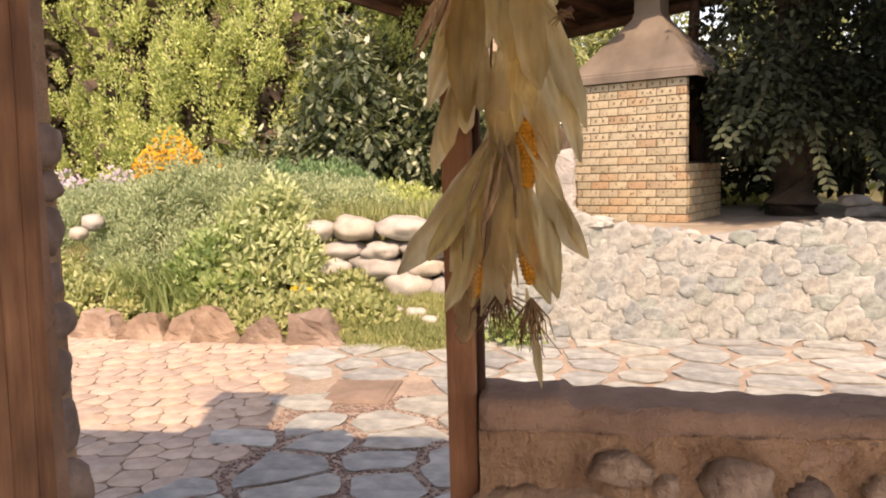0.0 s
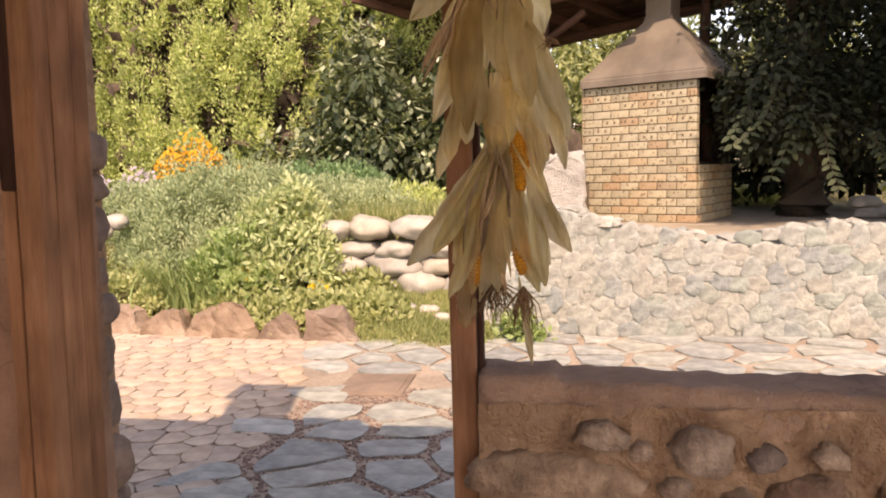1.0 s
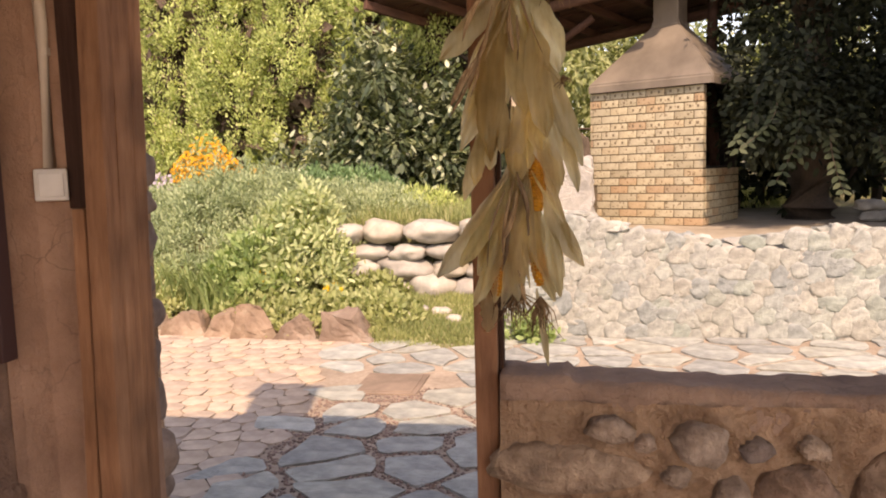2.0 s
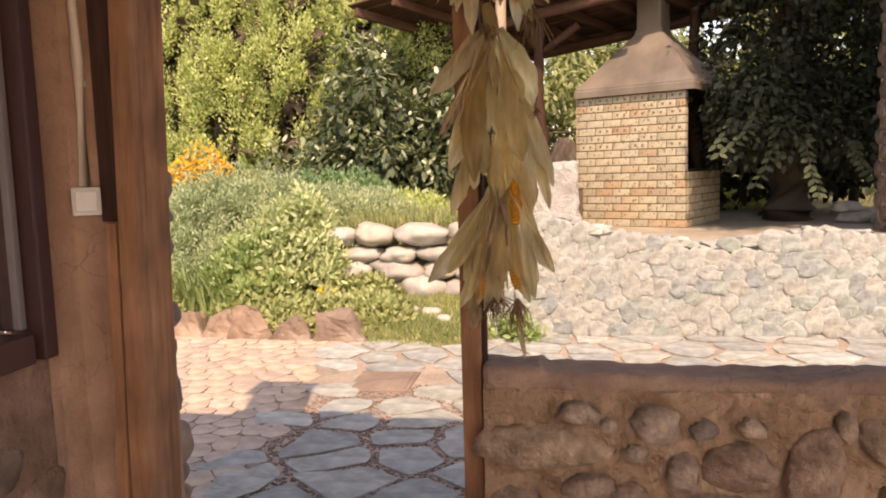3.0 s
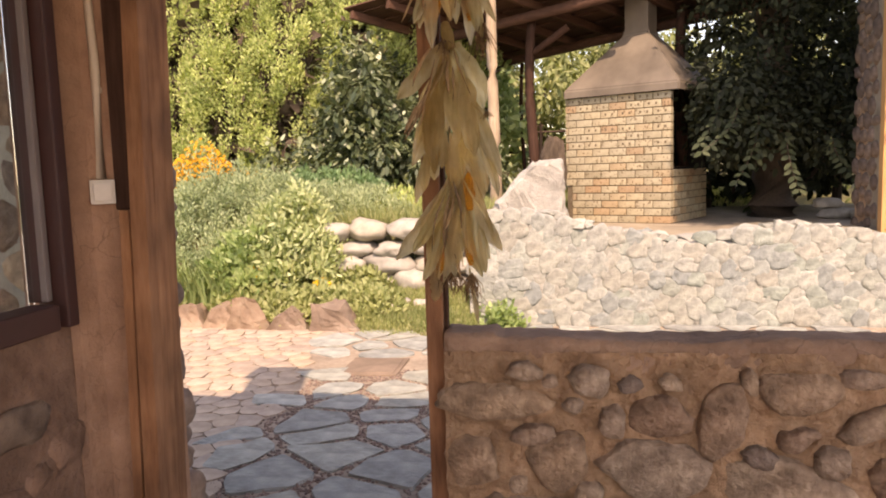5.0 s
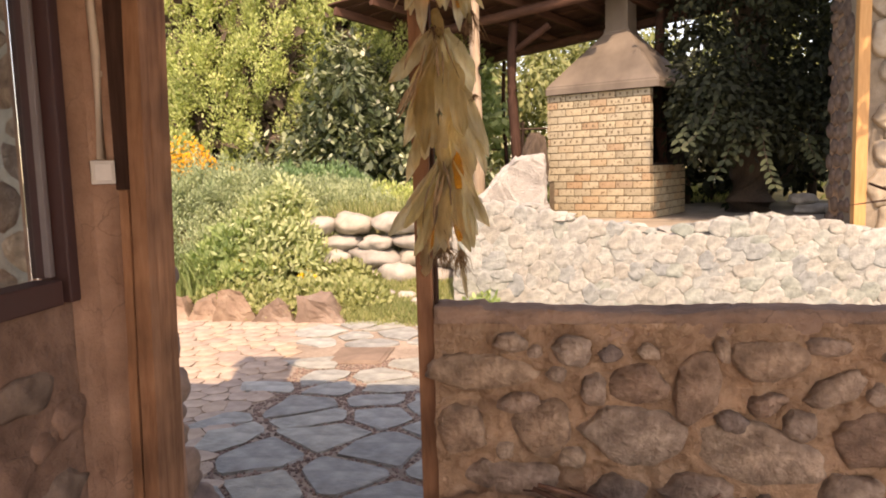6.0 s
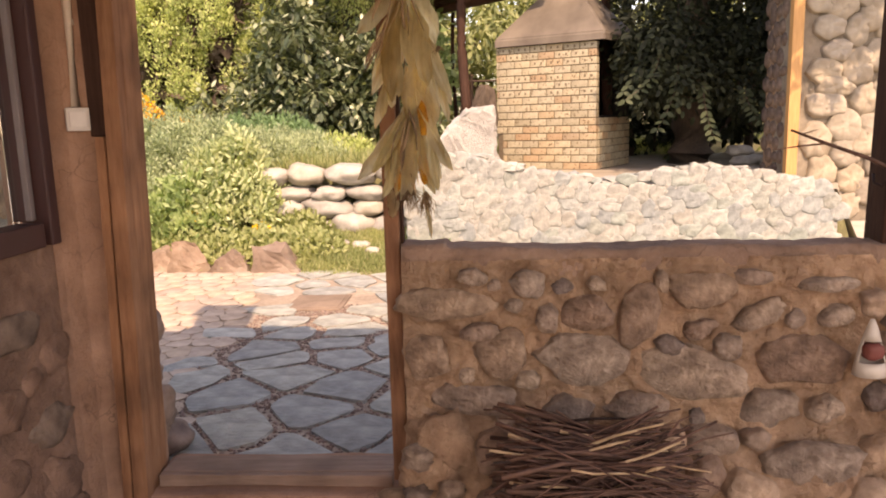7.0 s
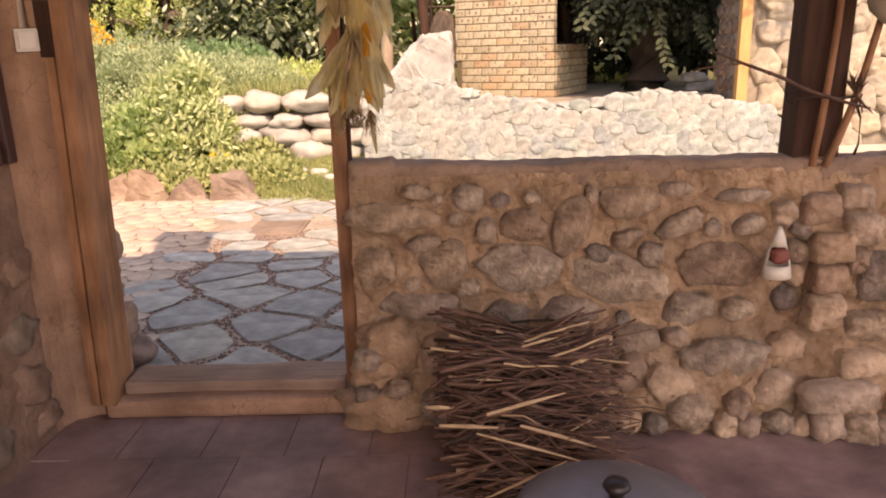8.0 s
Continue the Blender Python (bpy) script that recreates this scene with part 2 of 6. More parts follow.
house_mortar = rough_mat("house_mortar", [(0.3, (0.24, 0.20, 0.145)), (0.7, (0.36, 0.305, 0.23))], 11, 0.95, 0.8, 60, 0.25, 3, dist=0.02)
# brick face with a dark cored spot on some of the pieces
brick_mat, _nt, _bsdf = node_mat("yellow_brick")
_base = ramp(_nt, noise_out(_nt, 12, 5, 0.6), [(0.3, (0.32, 0.275, 0.185)), (0.7, (0.44, 0.388, 0.275))])
_rand = _nt.nodes.new("ShaderNodeObjectInfo").outputs["Random"]
_tone = ramp(_nt, _rand, [(0.0, (0.80, 0.78, 0.74)), (0.25, (1.0, 1.0, 1.0)), (0.6, (1.06, 1.03, 0.98)), (0.80, (1.0, 0.88, 0.78)), (0.94, (0.96, 0.74, 0.62)), (1.0, (0.72, 0.70, 0.70))])
_col = mix(_nt, "MULTIPLY", 1.0, _base, _tone)
_co = _nt.nodes.new("ShaderNodeTexCoord")
_far = _nt.nodes.new("ShaderNodeVectorMath")
_far.operation = "ADD"
_apart = _nt.nodes.new("ShaderNodeMath")
_apart.operation = "MULTIPLY"
_apart.inputs[1].default_value = 57.0
_nt.links.new(_rand, _apart.inputs[0])
_nt.links.new(_co.outputs["Object"], _far.inputs[0])
_nt.links.new(_apart.outputs[0], _far.inputs[1])
_dots = _nt.nodes.new("ShaderNodeTexNoise")
_dots.inputs["Scale"].default_value, _dots.inputs["Detail"].default_value = 26.0, 2.0
_nt.links.new(_far.outputs[0], _dots.inputs["Vector"])
_spots = ramp(_nt, _dots.outputs["Fac"], [(0.34, (0.30, 0.22, 0.16)), (0.41, (1, 1, 1))])
_nt.links.new(mix(_nt, "MULTIPLY", 0.7, _col, _spots), _bsdf.inputs["Base Color"])
_bsdf.inputs["Roughness"].default_value = 0.9
_b = _nt.nodes.new("ShaderNodeBump")
_b.inputs["Strength"].default_value, _b.inputs["Distance"].default_value = 0.4, 0.004
_nt.links.new(noise_out(_nt, 70, 4, 0.7), _b.inputs["Height"])
_nt.links.new(_b.outputs[0], _bsdf.inputs["Normal"])

glass_mat, _nt, _bsdf = node_mat("window_glass")
_bsdf.inputs["Base Color"].default_value = (0.92, 0.95, 0.94, 1)
_bsdf.inputs["Roughness"].default_value = 0.01
_bsdf.inputs["Transmission Weight"].default_value = 1.0
_bsdf.inputs["IOR"].default_value = 1.5

thuja_leaf = leaf_mat("thuja_sprays", [(0.0, (0.21, 0.265, 0.095)), (0.5, (0.46, 0.53, 0.20)), (0.9, (0.66, 0.71, 0.335)), (1.0, (0.48, 0.40, 0.28))], 0.7, 0.30)
# the palest stop paints sun glints onto a few leaves
dark_leaf = leaf_mat("dark_glint_leaves", [(0.0, (0.048, 0.070, 0.040)), (0.55, (0.115, 0.142, 0.080)), (0.8, (0.23, 0.26, 0.15)), (1.0, (0.52, 0.56, 0.42))], 0.35, 0.22)
light_leaf = leaf_mat("light_leaves", [(0.0, (0.158, 0.238, 0.092)), (0.5, (0.304, 0.396, 0.166)), (1.0, (0.461, 0.541, 0.277))], 0.5, 0.35)
# near-black leaf tones carry the shade under the shelter
shade_leaf = leaf_mat("shade_darkened_leaves", [(0.0, (0.012, 0.016, 0.008)), (0.6, (0.023, 0.030, 0.014)), (1.0, (0.046, 0.054, 0.027))], 0.8, 0.2)
# same foliage in front: dim light is put in by a lighter tone
spray_leaf = leaf_mat("dim_lit_spray_leaves", [(0.0, (0.032, 0.045, 0.022)), (0.6, (0.050, 0.066, 0.032)), (1.0, (0.080, 0.094, 0.050))], 0.7, 0.25)
grey_leaf = leaf_mat("grey_green_leaves", [(0.0, (0.200, 0.255, 0.150)), (0.5, (0.350, 0.415, 0.250)), (1.0, (0.52, 0.575, 0.385))], 0.65, 0.28)
sage_leaf = leaf_mat("pale_leaves", [(0.0, (0.27, 0.33, 0.165)), (0.5, (0.45, 0.50, 0.275)), (1.0, (0.64, 0.66, 0.42))], 0.6, 0.32)
lime_leaf = leaf_mat("yellow_green_leaves", [(0.0, (0.24, 0.275, 0.115)), (0.5, (0.41, 0.435, 0.205)), (1.0, (0.56, 0.555, 0.325))], 0.6, 0.32)
iris_leaf = leaf_mat("strap_leaves", [(0.0, (0.15, 0.21, 0.085)), (1.0, (0.33, 0.40, 0.18))], 0.5, 0.25)
grass_leaf = leaf_mat("grass_blades", [(0.0, (0.194, 0.230, 0.091)), (0.6, (0.330, 0.360, 0.156)), (1.0, (0.485, 0.450, 0.260))], 0.6, 0.3)
far_leaf = leaf_mat("far_leaves", [(0.0, (0.157, 0.187, 0.077)), (0.5, (0.293, 0.319, 0.139)), (1.0, (0.439, 0.440, 0.246))], 0.6, 0.35)
orange_petal = leaf_mat("orange_petals", [(0.0, (0.55, 0.22, 0.01)), (0.5, (0.75, 0.36, 0.02)), (1.0, (0.80, 0.48, 0.04))], 0.6, 0.3)
yellow_petal = leaf_mat("yellow_petals", [(0.0, (0.70, 0.42, 0.01)), (1.0, (0.80, 0.56, 0.03))], 0.6, 0.3)
lilac_petal = leaf_mat("lilac_petals", [(0.0, (0.36, 0.29, 0.42)), (0.6, (0.48, 0.40, 0.52)), (1.0, (0.62, 0.56, 0.60))], 0.6, 0.3)


# ---- builders ----
def mesh_from(name, verts, faces, material, smooth=False):
    me = bpy.data.meshes.new(name)
    me.from_pydata([tuple(v) for v in verts], [], [tuple(f) for f in faces])
    if material:
        me.materials.append(material)
    if smooth:
        me.polygons.foreach_set("use_smooth", [True] * len(me.polygons))
    me.update()
    return me


def put_mesh(name, me, parent=None, label="", at=None):
    ob = new(name, me)
    if parent:
        ob.parent = parent
    if label:
        tagged(ob, label)
    if at is not None:
        ob.matrix_basis = at
    return ob


def part(name, bm, material, parent=None, label="", smooth=False, at=None):
    me = bpy.data.meshes.new(name)
    bm.normal_update()
    bm.to_mesh(me)
    bm.free()
    me.materials.append(material)
    if smooth:
        me.polygons.foreach_set("use_smooth", [True] * len(me.polygons))
    return put_mesh(name, me, parent, label, at)


def thing(name, label, category, at=(0, 0, 0), group="", kind="", rz=0):
    ob = new(name)
    ob.matrix_basis = pose(*at, 0, 0, rz)
    return tagged(ob, label, category, group, kind)


def box_bm(size, centre=(0, 0, 0), bevel=0.0, cuts=0, rough=0.0, seed=0.0):
    bm = bmesh.new()
    bmesh.ops.create_cube(bm, size=1.0)
    bmesh.ops.scale(bm, vec=size, verts=bm.verts)
    if cuts:
        bmesh.ops.subdivide_edges(bm, edges=bm.edges[:], cuts=cuts, use_grid_fill=True)
    if bevel:
        bmesh.ops.bevel(bm, geom=bm.edges[:] if not cuts else [e for e in bm.edges if len(e.link_faces) == 2 and e.calc_face_angle(0) > 0.5],
                        offset=bevel, segments=2, affect="EDGES", profile=0.6)
    bmesh.ops.translate(bm, vec=centre, verts=bm.verts)
    if rough:
        for v in bm.verts:
            v.co += noise.noise_vector(v.co * 6 + Vector((seed, 0, 0))) * rough
    return bm


def tube_bm(points, radii, sides=8, wobble=0.0):
    """A tapered round bar along points."""
    bm = bmesh.new()
    rings = []
    pts = [Vector(p) for p in points]
    for i, p in enumerate(pts):
        d = (pts[min(i + 1, len(pts) - 1)] - pts[max(i - 1, 0)]).normalized()
        q = d.to_track_quat("Z", "Y")
        r = radii[i] if isinstance(radii, (list, tuple)) else radii
        ring = []
        for k in range(sides):
            a = 2 * math.pi * k / sides
            rr = r * (1 + wobble * noise.noise(Vector((k * 1.3, i * 0.7, p.x * 3))))
            ring.append(bm.verts.new(p + q @ Vector((rr * math.cos(a), rr * math.sin(a), 0))))
        rings.append(ring)
    for a, b in zip(rings, rings[1:]):
        for k in range(sides):
            bm.faces.new((a[k], a[(k + 1) % sides], b[(k + 1) % sides], b[k]))
    bm.faces.new(rings[0][::-1])
    bm.faces.new(rings[-1])
    return bm


def rock_bm(size, seed, sub=3, lump=0.16, flat=1.0, face=False):
    """A worn stone: a ball squared off, dented and scaled."""
    bm = bmesh.new()
    bmesh.ops.create_icosphere(bm, subdivisions=sub, radius=0.5)
    s = Vector((seed * 3.1, seed * 1.7, seed * 0.9))
    for v in bm.verts:
        c = v.co.normalized()
        e = 2.6 * flat
        k = (abs(c.x) ** e + abs(c.y) ** e + abs(c.z) ** e) ** (-1 / e)
        if face:
            k = (abs(c.x) ** 3.2 + abs(c.z) ** 3.2) ** (1 / 3.2)
            k = 1 / max((k ** 4.5 + abs(c.y) ** 4.5) ** (1 / 4.5), 1e-6)
        d = 0.5 * k * (1 + lump * noise.noise(c * 1.6 + s) + lump * 0.4 * noise.noise(c * 4 + s))
        v.co = Vector((c.x * size[0], c.y * size[1], c.z * size[2])) * d
    return bm


def cells(x0, x1, y0, y1, nx, ny, seed, jitter=0.42, stagger=True):
    """Irregular pieces that fill a rectangle: each is a list of 2D corners round its middle."""
    r = np.random.default_rng(seed)
    dx, dy = (x1 - x0) / nx, (y1 - y0) / ny
    pts, grid = [], {}
    for j in range(-1, ny + 1):
        for i in range(-1, nx + 1):
            off = 0.5 * dx if (stagger and j % 2) else 0.0
            p = np.array([x0 + (i + 0.5) * dx + off + r.uniform(-jitter, jitter) * dx, y0 + (j + 0.5) * dy + r.uniform(-jitter, jitter) * dy])
            grid[i, j] = p
    out = []
    for j in range(ny):
        for i in range(nx):
            c = grid[i, j]
            poly = [np.array(q, float) for q in ((c[0] - 2 * dx, c[1] - 2 * dy), (c[0] + 2 * dx, c[1] - 2 * dy), (c[0] + 2 * dx, c[1] + 2 * dy), (c[0] - 2 * dx, c[1] + 2 * dy))]
            for b in range(-2, 3):
                for a in range(-2, 3):
                    o = grid.get((i + a, j + b))
                    if o is None or (a == 0 and b == 0):
                        continue
                    n, mid = o - c, (o + c) / 2
                    nxt = []
                    for k in range(len(poly)):
                        p, q = poly[k], poly[(k + 1) % len(poly)]
                        sp, sq = np.dot(p - mid, n), np.dot(q - mid, n)
                        if sp <= 0:
                            nxt.append(p)
                        if sp * sq < 0:
                            nxt.append(p + (q - p) * sp / (sp - sq))
                    poly = nxt
                    if len(poly) < 3:
                        break
            if len(poly) >= 3:
                m = sum(poly) / len(poly)
                out.append((m, [p - m for p in poly]))
    return out


def slab_data(poly, gap, depth, dome, seed, rough=0.006, rise=0.004, corner=0.16):
    """Corners and faces of one flat or domed stone cut to poly, its joint left open by gap; its face looks along +z."""
    P = []
    n = len(poly)
    for k in range(n):
        p, q = poly[k], poly[(k + 1) % n]
        if np.linalg.norm(q - p) < 0.02:
            continue
        P += [p * (1 - corner) + q * corner, p * 0.5 + q * 0.5 + (q - p)[::-1] * [0.03, -0.03], p * corner + q * (1 - corner)] if np.linalg.norm(q - p) > 0.16 else [p * 0.8 + q * 0.2, p * 0.2 + q * 0.8]
    if len(P) < 4:
        return None
    size = max(np.linalg.norm(p) for p in P)
    verts, faces, m = [], [], len(P)
    for lvl, (inset, z) in enumerate(((gap, -depth), (gap, -dome * 0.55), (gap + 0.12 * size, -dome * 0.08), (gap + 0.5 * size, dome * 0.3))):
        for p in P:
            L = np.linalg.norm(p)
            q = p * max(0.05, (L - inset) / L)
            w = noise.noise(Vector((q[0] * 9 + seed, q[1] * 9, lvl * 0.3)))
            verts.append((q[0] + rough * w, q[1] - rough * w, z + (rise * w if lvl else 0)))
    for l in range(3):
        for k in range(m):
            a, b = l * m + k, l * m + (k + 1) % m
            faces.append((a, b, b + m, a + m))
    faces.append(tuple(range(3 * m, 4 * m)))
    return verts, faces


def leaf_arrays(P, D, N, L, W, fold=0.25, big=False):
    """Leaves as arrays: from the points P along D, facing N."""
    D = D / np.linalg.norm(D, axis=1, keepdims=True)
    S = np.cross(D, N)
    S /= np.linalg.norm(S, axis=1, keepdims=True) + 1e-9
    U = np.cross(S, D)
    L, W = L[:, None], W[:, None]
    n = len(P)
    if big:
        V = np.stack([P, P + D * L * 0.3 + S * W * 0.42 - U * W * fold * 0.5, P + D * L * 0.68 + S * W * 0.34 - U * L * 0.05 - U * W * fold * 0.5, P + D * L - U * L * 0.16,
                      P + D * L * 0.68 - S * W * 0.34 - U * L * 0.05 - U * W * fold * 0.5, P + D * L * 0.3 - S * W * 0.42 - U * W * fold * 0.5], 1).reshape(-1, 3)
        i = np.arange(n)[:, None] * 6
        F = np.concatenate([i + [0, 1, 2], i + [0, 2, 3], i + [0, 3, 4], i + [0, 4, 5]], 1).reshape(-1, 3)
    else:
        V = np.stack([P, P + D * L * 0.45 + S * W * 0.5 - U * W * fold, P + D * L, P + D * L * 0.45 - S * W * 0.5 - U * W * fold], 1).reshape(-1, 3)
        i = np.arange(n)[:, None] * 4
        F = np.concatenate([i + [0, 1, 2], i + [0, 2, 3]], 1).reshape(-1, 3)
    return V, F


def array_mesh(name, V, F, material):
    me = bpy.data.meshes.new(name)
    me.vertices.add(len(V))
    me.vertices.foreach_set("co", V.astype(np.float32).ravel())
    me.loops.add(F.size)
    me.loops.foreach_set("vertex_index", F.astype(np.int32).ravel())
    me.polygons.add(len(F))
    me.polygons.foreach_set("loop_start", np.arange(len(F), dtype=np.int32) * 3)
    me.materials.append(material)
    me.update(calc_edges=True)
    me.validate()
    return me


def unit(n):
    v = rng.normal(size=(n, 3))
    return v / np.linalg.norm(v, axis=1, keepdims=True)


def clump_leaves(centres, radii, per, size, width, up=0.3, out=1.0, shell=0.6, droop=0.0, flat=1.0):
    """Points, directions and normals of leaves that sit round clump centres."""
    k = np.repeat(np.arange(len(centres)), per)
    n = len(k)
    d = unit(n)
    r = radii[k][:, None] * (shell + (1 - shell) * rng.random((n, 1)))
    P = centres[k] + d * r * np.array([1, 1, flat])
    D = d * out + unit(n) * 0.6 + np.array([0, 0, up - droop])
    N = d + unit(n) * 0.5 + np.array([0, 0, 0.6])
    L = size * (0.65 + 0.7 * rng.random(n))
    return P, D, N, L, L * width


def plant(name, label, category, arrays, material, at, group="", part_name="crown", big=False, fold=0.25):
    ob = thing(name, label, category, at, group)
    V, F = leaf_arrays(*arrays, fold=fold, big=big)
    put_mesh(part_name, array_mesh(part_name, V, F, material), ob)
    return ob


# ---- ground ----
def smooth(a, b, x):
    t = min(1.0, max(0.0, (x - a) / (b - a)))
    return t * t * (3 - 2 * t)


def ground_z(x, y):
    left = 0.04 + 0.16 * smooth(5.05, 6.1, y) + 0.60 * smooth(6.2, 6.5, y) if x > -2.1 else 0.05 + 0.75 * smooth(5.3, 7.2, y)
    edge = 5.17 + 0.12 * max(0, -1.5 - x)
    left = -0.03 + (left + 0.03 + 0.12 * smooth(7.5, 10, y)) * smooth(edge - 0.14, edge + 0.16, y)
    right = -0.03 if y < 5.62 else 0.53
    k = smooth(-0.55, -0.35, x)
    z = left * (1 - k) + right * k
    if x > 3.3:
        z = z + (-0.03 - z) * smooth(3.3, 3.5, x) * (1 - smooth(7.65, 7.9, y))
    return z + 0.5 * smooth(12, 30, y) + (0.02 * noise.noise(Vector((x * 2, y * 2, 0))) if y > 6.4 and x < -0.5 else 0)


def axis_steps(near0, near1, step, far0, far1):
    a = list(np.arange(near0, near1 + 1e-6, step))
    lo, hi, s = near0, near1, step
    while lo > far0:
        s *= 1.5
        lo -= s
        a.insert(0, lo)
    s = step
    while hi < far1:
        s *= 1.5
        hi += s
        a.append(hi)
    return a


gx, gy = axis_steps(-6, 6, 0.15, -400, 400), axis_steps(1.4, 10, 0.12, -400, 900)
gv = [(x, y, ground_z(x, y)) for y in gy for x in gx]
gf = [(j * len(gx) + i, j * len(gx) + i + 1, (j + 1) * len(gx) + i + 1, (j + 1) * len(gx) + i) for j in range(len(gy) - 1) for i in range(len(gx) - 1)]
tagged(put_mesh("ground", mesh_from("ground", gv, gf, soil, True)), "dry garden soil with patchy grass", "ground", kind="structure")

# out-of-view pale ground, added as a reflector for the porch
tagged(put_mesh("bounce_yard", mesh_from("bounce_yard", [(-14, -30, 0.012), (16, -30, 0.012), (16, 1.28, 0.012), (4.82, 1.28, 0.012), (4.82, -1.975, 0.012), (-14, -1.975, 0.012)], [(0, 1, 2, 3, 4, 5)], yard_mat)), "unseen pale ground added to bounce sunlight into the porch", "ground", kind="structure")
paving = tagged(put_mesh("pavement", mesh_from("pavement", [(-7, 1.3, -0.013), (6, 1.3, -0.013), (6, 5.5, -0.013), (-0.5, 5.5, -0.013), (-1.4, 5.26, -0.013), (-7, 6.0, -0.013)],
                [(0, 1, 2, 3, 4, 5)], grout)), "sandy pink joint bed of the stone paving", "pavement", kind="structure")

# ---- the room the camera stands in ----

part("floor", box_bm((6.0, 3.2, 0.2), (1.81, -0.37, -0.104)), floor_mat, None)
tagged(bpy.data.objects["floor"], "worn dark red floor tiles, dusty", "floor", kind="structure")
# unseen ceiling, kept pale so it reflects light onto the walls
part("ceiling", box_bm((3.9, 3.05, 0.05), (0.495, -0.195, 2.29)), bounce_board)
tagged(bpy.data.objects["ceiling"], "unseen board ceiling, made pale to bounce light in the porch", "ceiling", kind="structure")


def wall(name, label, size, centre, material, rough=0.0, cuts=0):
    ob = part(name, box_bm(size, centre, 0, cuts, rough), material)
    return tagged(ob, label, "wall", kind="structure")



for x, y in ((2.3, 0.98), (2.3, -1.62)):
    pp = thing("porch_post", "plain timber post carrying the porch roof", "post", (x, y, 0), group="porch posts")
    part("timber", box_bm((0.14, 0.14, 2.26), (0, 0, 1.13), 0.01), weathered, pp)

# window wall: it bends round a soft clay corner into the door jamb
prof = [(-1.12, -3.9), (-1.12, 0.98), (-1.115, 1.06), (-1.09, 1.12), (-1.05, 1.155), (-1.015, 1.165), (-1.015, 1.42), (-1.26, 1.42), (-1.26, -3.9)]


def prism(name, outline, z0, z1, material, rough=0.0):
    vs = [(x, y, z) for z in (z0, z1) for x, y in outline]
    n = len(outline)
    fs = [(k, (k + 1) % n, (k + 1) % n + n, k + n) for k in range(n)] + [tuple(range(n))[::-1], tuple(range(n, 2 * n))]
    return mesh_from(name, vs, fs, material)


win_y0, win_y1, win_z0, win_z1 = -0.55, 1.03, 0.93, 2.15
wall_west = tagged(put_mesh("wall_west", prism("wall_west", [(-1.12, win_y1), *prof[2:7], (-1.26, 1.42), (-1.26, win_y1)], -0.05, 2.27, plaster)),
                   "cracked clay plaster wall with field stones below the window", "wall", kind="structure")
put_mesh("wall_base", prism("wall_base", [(-1.12, win_y0), (-1.12, win_y1 - 0.003), (-1.26, win_y1 - 0.003), (-1.26, win_y0)], -0.05, win_z0, base_clay), wall_west)
put_mesh("wall_top", prism("wall_top", [(-1.12, win_y0), (-1.12, win_y1 - 0.003), (-1.26, win_y1 - 0.003), (-1.26, win_y0)], win_z1, 2.27, plaster), wall_west)
put_mesh("wall_rear", prism("wall_rear", [(-1.12, -3.87), (-1.12, win_y0 - 0.003), (-1.26, win_y0 - 0.003), (-1.26, -3.87)], -0.05, 2.27, plaster), wall_west)
# guessed side yard, added behind the glass so that the panes look brighter
side = wall("wall_side_yard", "guessed stone wall added behind the window to brighten the glass", (2.14, 0.12, 2.3), (-2.335, 1.34, 1.1), wall_mortar)
for k, (m, poly) in enumerate(cells(-3.3, -1.27, 0.0, 2.2, 10, 16, 71, 0.35)):
    d = slab_data(poly, 0.01, 0.05, 0.03, k * 1.1, 0.012, 0.006)
    if d:
        put_mesh("stone", mesh_from("stone", d[0], d[1], field_stone), side, "", pose(m[0], 1.27, m[1], 90, 0, 0))

window = thing("window_1", "brown painted window with reflecting double glazing", "window", (-1.16, 0, 0), kind="structure")
for nm, sz, c in (("window_frame", (0.09, 0.045, win_z1 - win_z0), (0.025, win_y1 - 0.0225, (win_z0 + win_z1) / 2)),
                  ("window_frame", (0.09, 0.075, win_z1 - win_z0), (0.025, win_y0 + 0.0375, (win_z0 + win_z1) / 2)),
                  ("window_frame", (0.09, win_y1 - win_y0 - 0.154, 0.07), (0.025, (win_y0 + win_y1) / 2, win_z0 + 0.035)),
                  ("window_frame", (0.09, win_y1 - win_y0 - 0.154, 0.07), (0.025, (win_y0 + win_y1) / 2, win_z1 - 0.035)),
                  ("sash", (0.05, 0.022, win_z1 - win_z0 - 0.145), (-0.01, win_y1 - 0.058, (win_z0 + win_z1) / 2))):
    part(nm, box_bm(sz, c, 0.006), frame_brown, window)
part("glazing_bead", box_bm((0.02, 0.022, win_z1 - win_z0 - 0.15), (0.020, win_y1 - 0.060, (win_z0 + win_z1) / 2), 0.004), steel_strip, window, "silvery glazing bead")
pane = part("pane", box_bm((0.006, win_y1 - win_y0 - 0.142, win_z1 - win_z0 - 0.14), (-0.015, (win_y0 + win_y1) / 2 + 0.004, (win_z0 + win_z1) / 2)), glass_mat, window)
pane.visible_shadow = False
pane = part("pane", box_bm((0.006, win_y1 - win_y0 - 0.142, win_z1 - win_z0 - 0.14), (-0.035, (win_y0 + win_y1) / 2 + 0.004, (win_z0 + win_z1) / 2)), glass_mat, window)
pane.visible_shadow = False

# door way: jamb, post, sill
jamb = thing("door_jamb", "rough pine door jamb boards with gaps", "door frame", (-0.985, 1.15, 0.0), kind="structure")
jamb.matrix_basis = pose(-0.985, 1.15, 0.0, 0, 1.6, 0)
